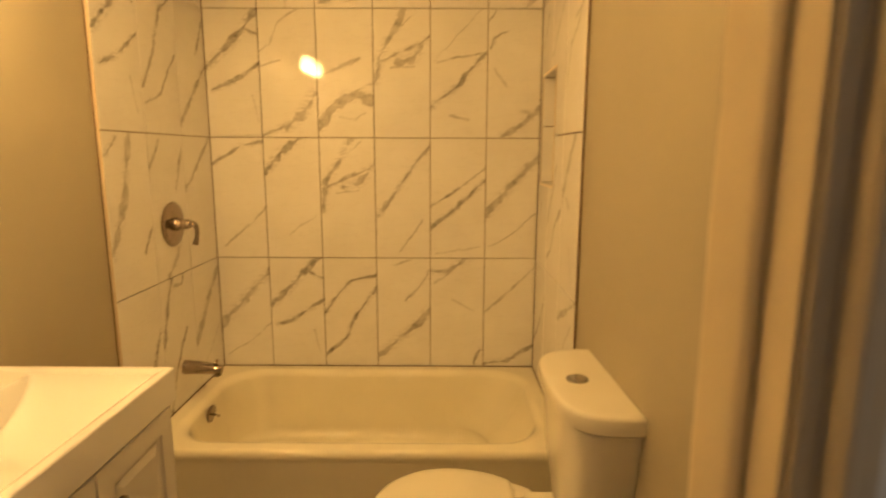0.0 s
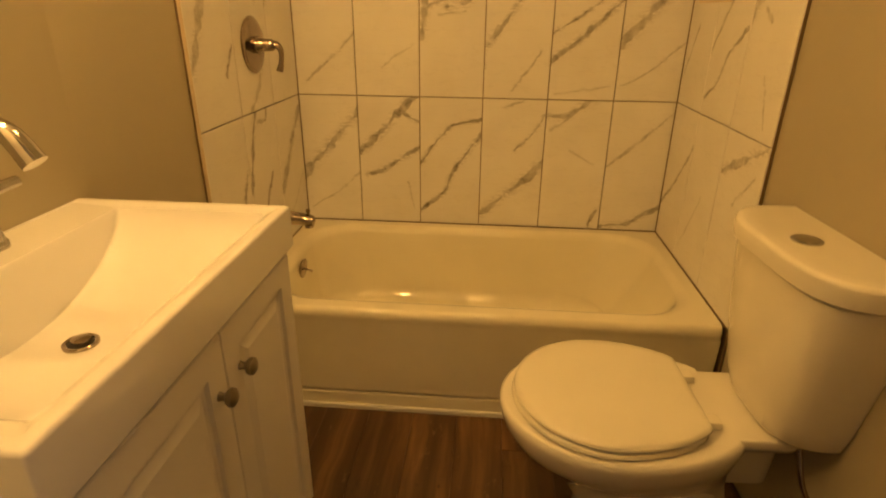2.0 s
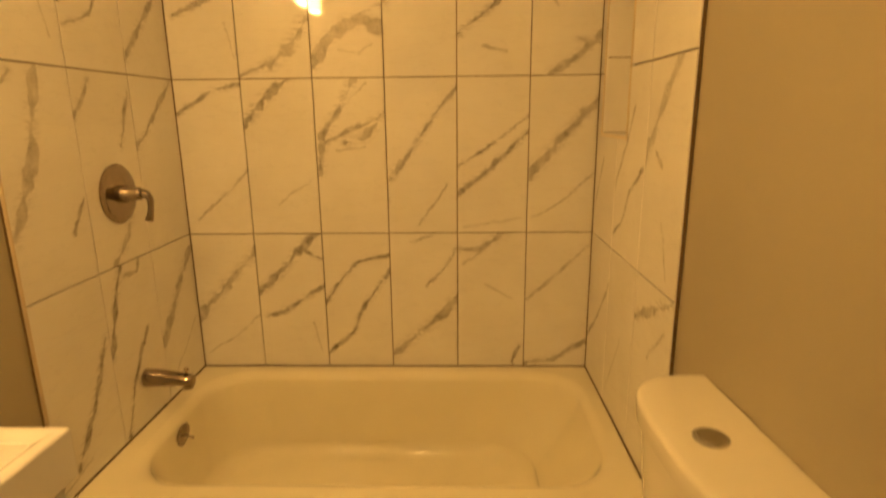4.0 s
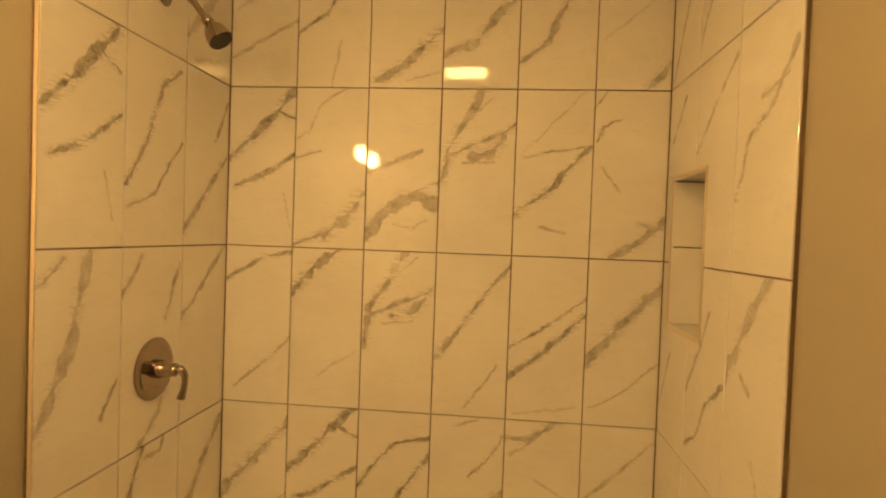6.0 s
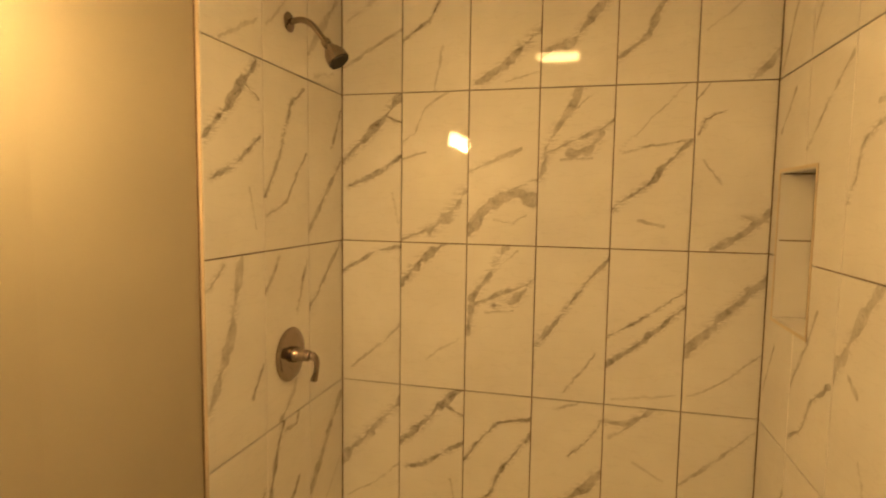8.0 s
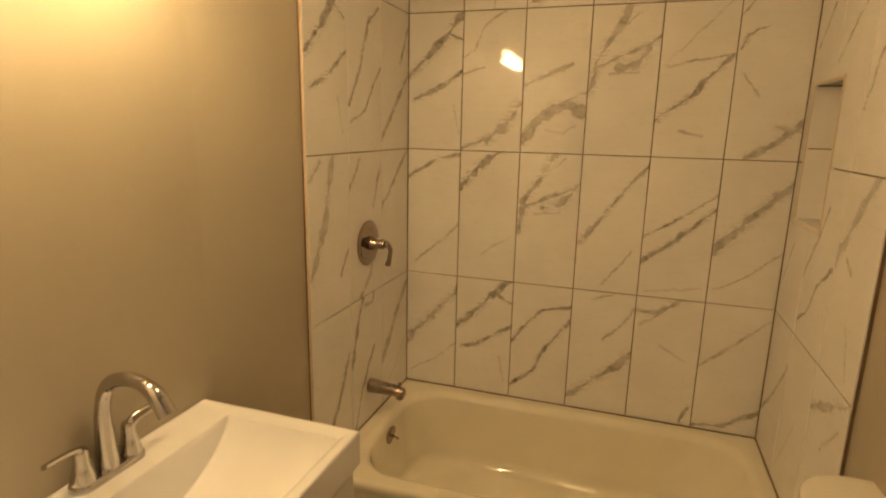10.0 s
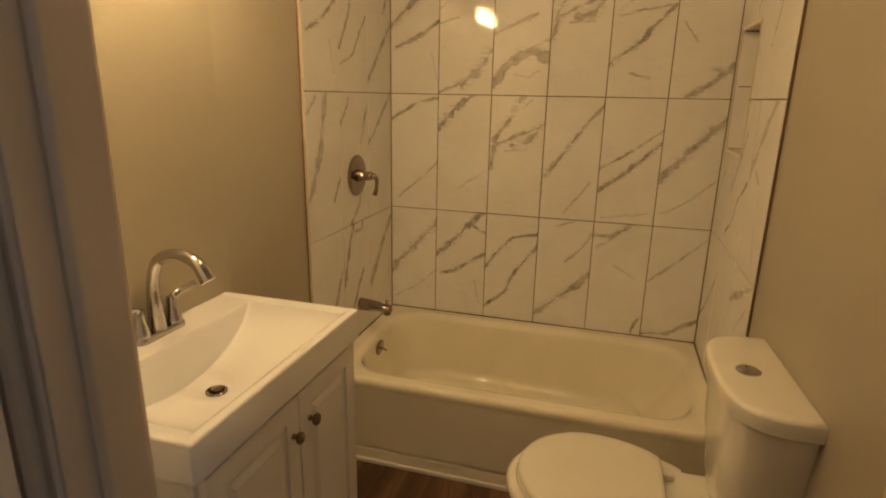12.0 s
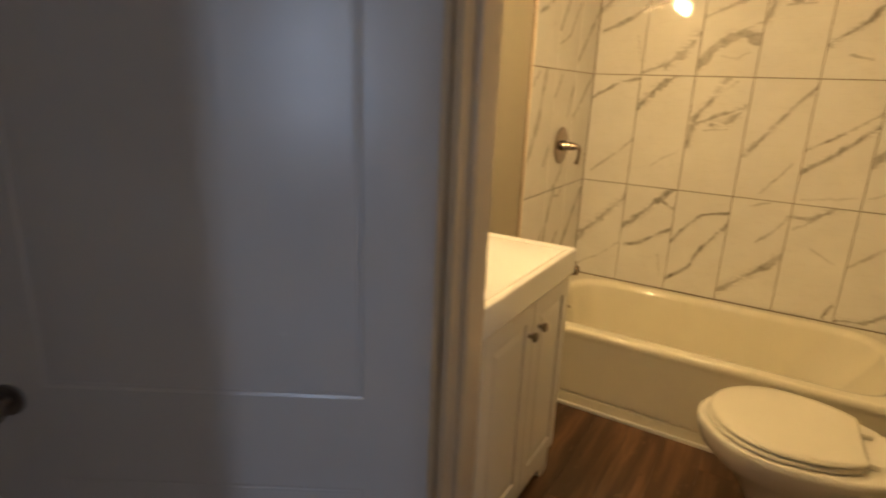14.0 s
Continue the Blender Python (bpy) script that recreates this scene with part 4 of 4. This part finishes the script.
def build_toilet():
    cy = -1.195
    ob = thing("toilet", 1.2, cy, 0, "white two-piece china toilet with closed lid", "toilet")
    ty0, ty1 = -1.447, -0.978
    rings = [dee(1.524, 1.420, ty0 + 0.100, ty1 - 0.090, 0.400, power=3), dee(1.527, 1.398, ty0 + 0.082, ty1 - 0.068, 0.410, power=3), dee(1.528, 1.386, ty0 + 0.068, ty1 - 0.052, 0.46, power=3.2), dee(1.529, 1.369, ty0 + 0.040, ty1 - 0.026, 0.62, power=3.5), dee(1.529, 1.363, ty0 + 0.018, ty1 - 0.012, 0.75, power=3.8), dee(1.529, 1.363, ty0 + 0.016, ty1 - 0.012, 0.770, power=3.8), dee(1.527, 1.372, ty0 + 0.026, ty1 - 0.022, 0.774, power=3.8), dee(1.527, 1.373, ty0 + 0.027, ty1 - 0.023, 0.7784, power=3.8)]
    part("tank", placed(loft(bmesh.new(), rings), ob), CHINA, ob, smooth=50)
    rings = [dee(1.529, 1.353, ty0 + 0.004, ty1 - 0.004, 0.7785), dee(1.530, 1.348, ty0 - 0.001, ty1 + 0.001, 0.7815), dee(1.530, 1.346, ty0 - 0.003, ty1 + 0.003, 0.800), dee(1.530, 1.346, ty0 - 0.003, ty1 + 0.003, 0.8165), dee(1.530, 1.348, ty0 - 0.001, ty1 + 0.001, 0.8220), dee(1.529, 1.352, ty0 + 0.003, ty1 - 0.003, 0.8255), dee(1.527, 1.359, ty0 + 0.009, ty1 - 0.009, 0.8272), dee(1.52, 1.38, ty0 + 0.03, ty1 - 0.03, 0.8280)]
    lid = part("tank_lid", placed(loft(bmesh.new(), rings), ob), CHINA, ob, smooth=50)
    bm = lathe(bmesh.new(), (1.428, cy - 0.028, 0.8275), (0, 0, 1), ((0, 0.030), (0.003, 0.030), (0.005, 0.027), (0.0045, 0.024), (0.006, 0.022), (0.007, 0.004)), 36)
    part("flush_button", placed(bm, ob), CHROME, lid, "chrome flush button", smooth=True)
    # bowl with its pedestal, widening to the rim
    rings = []
    for xt, xb, half, z in ((1.02, 1.42, 0.105, 0.0), (1.015, 1.42, 0.108, 0.012), (1.03, 1.41, 0.098, 0.03), (1.035, 1.40, 0.092, 0.10), (0.99, 1.38, 0.112, 0.17), (0.945, 1.36, 0.140, 0.23), (0.885, 1.345, 0.180, 0.28), (0.850, 1.34, 0.208, 0.318), (0.836, 1.345, 0.220, 0.350), (0.830, 1.35, 0.225, 0.375), (0.831, 1.35, 0.223, 0.392), (0.842, 1.34, 0.213, 0.400)):
        rings.append(egg(xt, xb, cy, half, z))
    part("bowl", placed(loft(bmesh.new(), rings), ob), CHINA, ob, smooth=60)
    deck = [[(x, y, z) for x, y, _ in rounded(1.20, 1.500, cy - hy, cy + hy, 0.045, 0, 6)] for hy, z in ((0.050, 0.20), (0.060, 0.30), (0.095, 0.342), (0.122, 0.362), (0.130, 0.378), (0.130, 0.392), (0.124, 0.3985))]
    part("deck", placed(loft(bmesh.new(), deck), ob), CHINA, ob, smooth=60)
    trap = arc([(1.10, cy - 0.085, 0.26), (1.17, cy - 0.098, 0.20), (1.25, cy - 0.090, 0.22), (1.31, cy - 0.085, 0.17), (1.36, cy - 0.080, 0.06)])
    part("trapway", placed(tube(bmesh.new(), trap, [0.045] * len(trap), 16), ob), CHINA, ob, smooth=True)
    rings = [egg(0.866, 1.268, cy, 0.204, 0.4005), egg(0.858, 1.272, cy, 0.212, 0.406), egg(0.860, 1.272, cy, 0.210, 0.414), egg(0.868, 1.268, cy, 0.203, 0.4175)]
    part("seat", placed(loft(bmesh.new(), rings), ob), SEAT_PLASTIC, ob, smooth=60)
    rings = [egg(0.868, 1.276, cy, 0.203, 0.4195), egg(0.862, 1.279, cy, 0.209, 0.424), egg(0.864, 1.279, cy, 0.207, 0.431), egg(0.876, 1.274, cy, 0.197, 0.4365), egg(0.91, 1.26, cy, 0.168, 0.439), egg(1.0, 1.18, cy, 0.08, 0.440)]
    part("lid", placed(loft(bmesh.new(), rings), ob), SEAT_PLASTIC, ob, smooth=60)
    for s in (-1, 1):
        part("hinge", placed(boxes((1.262, 1.315, cy + s * 0.085 - 0.018, cy + s * 0.085 + 0.018, 0.400, 0.420), bevel=0.005), ob), SEAT_PLASTIC, ob, smooth=True)
        part("bolt_cap", placed(lathe(bmesh.new(), (1.30, cy + s * 0.112, 0.008), (0, 0, 1), ((0, 0.016), (0.012, 0.015), (0.020, 0.009), (0.022, 0.002)), 16), ob), WHITE_PLASTIC, ob, smooth=True)
    # the wall runs a little out of square, and the toilet stands square to it
    ob.matrix_world = pose(ob.location.x + 0.018, ob.location.y + 0.012, 0, 0, 0, 2.1)
    sup = thing("supply_valve", 1.55, -1.385, 0.17, "small chrome water stop valve with hose to the tank", "valve")
    part("escutcheon", placed(lathe(bmesh.new(), (1.5545, -1.385, 0.17), (-1, 0, 0), ((0, 0.028), (0.004, 0.026), (0.008, 0.009), (0.05, 0.008)), 20), sup), CHROME, sup, smooth=True)
    part("handle", placed(lathe(bmesh.new(), (1.512, -1.385, 0.17), (-1, 0, 0), ((0, 0.012), (0.006, 0.016), (0.016, 0.014), (0.018, 0.003)), 14), sup), RUBBER_AND_DRAIN_SHADE, sup, "black oval handle", smooth=True)
    part("hose", placed(tube(bmesh.new(), arc([(1.522, -1.385, 0.18), (1.520, -1.39, 0.26), (1.48, -1.37, 0.34), (1.47, -1.34, 0.412)]), 0.006, 10), sup), NICKEL, sup, smooth=True)


build_toilet()


# ---- lamps ----
def build_vanity_light():
    y, z = -1.625, 2.03
    ob = thing("vanity_light", LEFT, y, z, "two-shade wall lamp above the vanity, lit", "wall lamp")
    part("back_plate", placed(boxes((LEFT + 0.0005, LEFT + 0.022, y - 0.20, y + 0.20, z + 0.03, z + 0.13), bevel=0.004), ob), NICKEL, ob)
    for s in (-1, 1):
        yy = y + s * 0.145
        part("arm", placed(tube(bmesh.new(), arc([(LEFT + 0.02, yy, z + 0.08), (LEFT + 0.10, yy, z + 0.105), (LEFT + 0.152, yy, z + 0.088), (LEFT + 0.16, yy, z + 0.06)]), 0.008, 12), ob), NICKEL, ob, smooth=True)
        xx, zz = LEFT + 0.16, z + 0.062
        rings = [rounded(xx - s2, xx + s2, yy - s2, yy + s2, s2 * 0.3, zz - d, 4) for d, s2 in ((0.0, 0.020), (0.008, 0.030), (0.04, 0.035), (0.076, 0.040), (0.077, 0.036), (0.040, 0.031), (0.040, 0.006))]
        part("shade", placed(loft(bmesh.new(), rings), ob), SHADE_GLASS, ob, "lit square frosted glass shade", smooth=True)
        part("bulb", placed(lathe(bmesh.new(), (LEFT + 0.16, yy, z + 0.033), (0, 0, -1), ((0, 0.010), (0.015, 0.014), (0.030, 0.024), (0.043, 0.028), (0.055, 0.024), (0.063, 0.013), (0.066, 0.002)), 20), ob), BULB_GLASS, ob, "lit round bulb", smooth=True)


def build_ceiling_light():
    x, y = 0.755, -1.255
    ob = thing("ceiling_light", x, y, ROOM_H, "square flush ceiling lamp with a lit frosted lens", "ceiling lamp")
    part("frame", placed(boxes((x - 0.135, x + 0.135, y - 0.135, y - 0.112, 2.474, 2.4995), (x - 0.135, x + 0.135, y + 0.112, y + 0.135, 2.474, 2.4995), (x - 0.135, x - 0.112, y - 0.1115, y + 0.1115, 2.474, 2.4995), (x + 0.112, x + 0.135, y - 0.1115, y + 0.1115, 2.474, 2.4995), bevel=0.003), ob), WHITE_PLASTIC, ob)
    part("lens", placed(boxes((x - 0.1115, x + 0.1115, y - 0.111, y + 0.111, 2.480, 2.499), bevel=0.004), ob), LENS_GLASS, ob, "lit frosted lens")


build_vanity_light(), build_ceiling_light()


# ---- the open door ----
def build_door():
    swing = 149.0
    pin = (0.455, -2.277)
    ob = thing("door_1", pin[0], pin[1], 0, "white painted two-panel door, swung wide open into the hall", "door")
    turn = pose(pin[0], pin[1], 0, 0, 0, -swing)
    w, t = 0.845, 0.035
    z0, z1 = 0.012, 2.035
    # core and framing, the panels sunk on both sides
    bm = boxes((0, 0.122, 0, t, z0, z1), (w - 0.135, w, 0, t, z0, z1), (0.122, w - 0.135, 0, t, z0, 0.20), (0.122, w - 0.135, 0, t, 0.640, 0.835), (0.122, w - 0.135, 0, t, 1.905, z1))
    bmesh.ops.remove_doubles(bm, verts=bm.verts[:], dist=0.0001)
    leaf = part("leaf", bm, DOOR_PAINT, ob)
    for a, b in ((0.20, 0.640), (0.835, 1.905)):
        bm = bmesh.new()
        x0, x1 = 0.122, w - 0.135
        for side in (0, 1):
            rows = []
            for inset, deep in ((0.0, 0.0005), (0.003, 0.0015), (0.006, 0.0025), (0.009, 0.0015), (0.014, 0.0025), (0.020, 0.0015), (0.30, 0.0015)):
                inset = min(inset, (b - a) / 2 - 0.02, (x1 - x0) / 2 - 0.02)
                y = t - deep if side else deep
                rows.append([(x0 + inset, y, a + inset), (x1 - inset, y, a + inset), (x1 - inset, y, b - inset), (x0 + inset, y, b - inset)])
            loft(bm, rows[:6], False, True)
        part("panel", bm, DOOR_PAINT, ob, smooth=20)
    for y, s in ((t, 1), (0, -1)):
        bm = lathe(bmesh.new(), (w - 0.062, y, 0.806), (0, s, 0), ((0, 0.032), (0.005, 0.031), (0.008, 0.014), (0.026, 0.012), (0.034, 0.022), (0.046, 0.027), (0.058, 0.024), (0.064, 0.010), (0.065, 0.002)), 28)
        part("door_knob", bm, KNOB_METAL, ob, "dark metal door knob", smooth=True)
    for z in (0.22, 1.84):
        part("hinge", boxes((-0.010, 0.002, -0.006, 0.006, z - 0.045, z + 0.045), bevel=0.003), NICKEL, ob)
    ob.matrix_world = turn


build_door()

# ---- floor planks ----
rng = random.Random(4)
for i in range(11):
    x0 = -0.013 + 0.148 * i
    y = -2.24 - rng.random() * 0.6
    while y < -0.80:
        y1 = min(y + 0.92, -0.795)
        ya = max(y, -2.30)
        xb = min(x0 + 0.148, 1.534)
        if y1 - ya > 0.02 and xb - x0 > 0.02:
            e = 0.0006
            bm = bmesh.new()
            a, b, c, d = x0 + 0.0002, xb - 0.0002, ya + 0.0002, y1 - 0.0002
            loft(bm, [[(a, c, -0.006), (b, c, -0.006), (b, d, -0.006), (a, d, -0.006)], [(a, c, -e), (b, c, -e), (b, d, -e), (a, d, -e)], [(a + e, c + e, 0), (b - e, c + e, 0), (b - e, d - e, 0), (a + e, d - e, 0)]], False, True)
            part("plank", bm, PLANKS, floor)
        y += 0.92
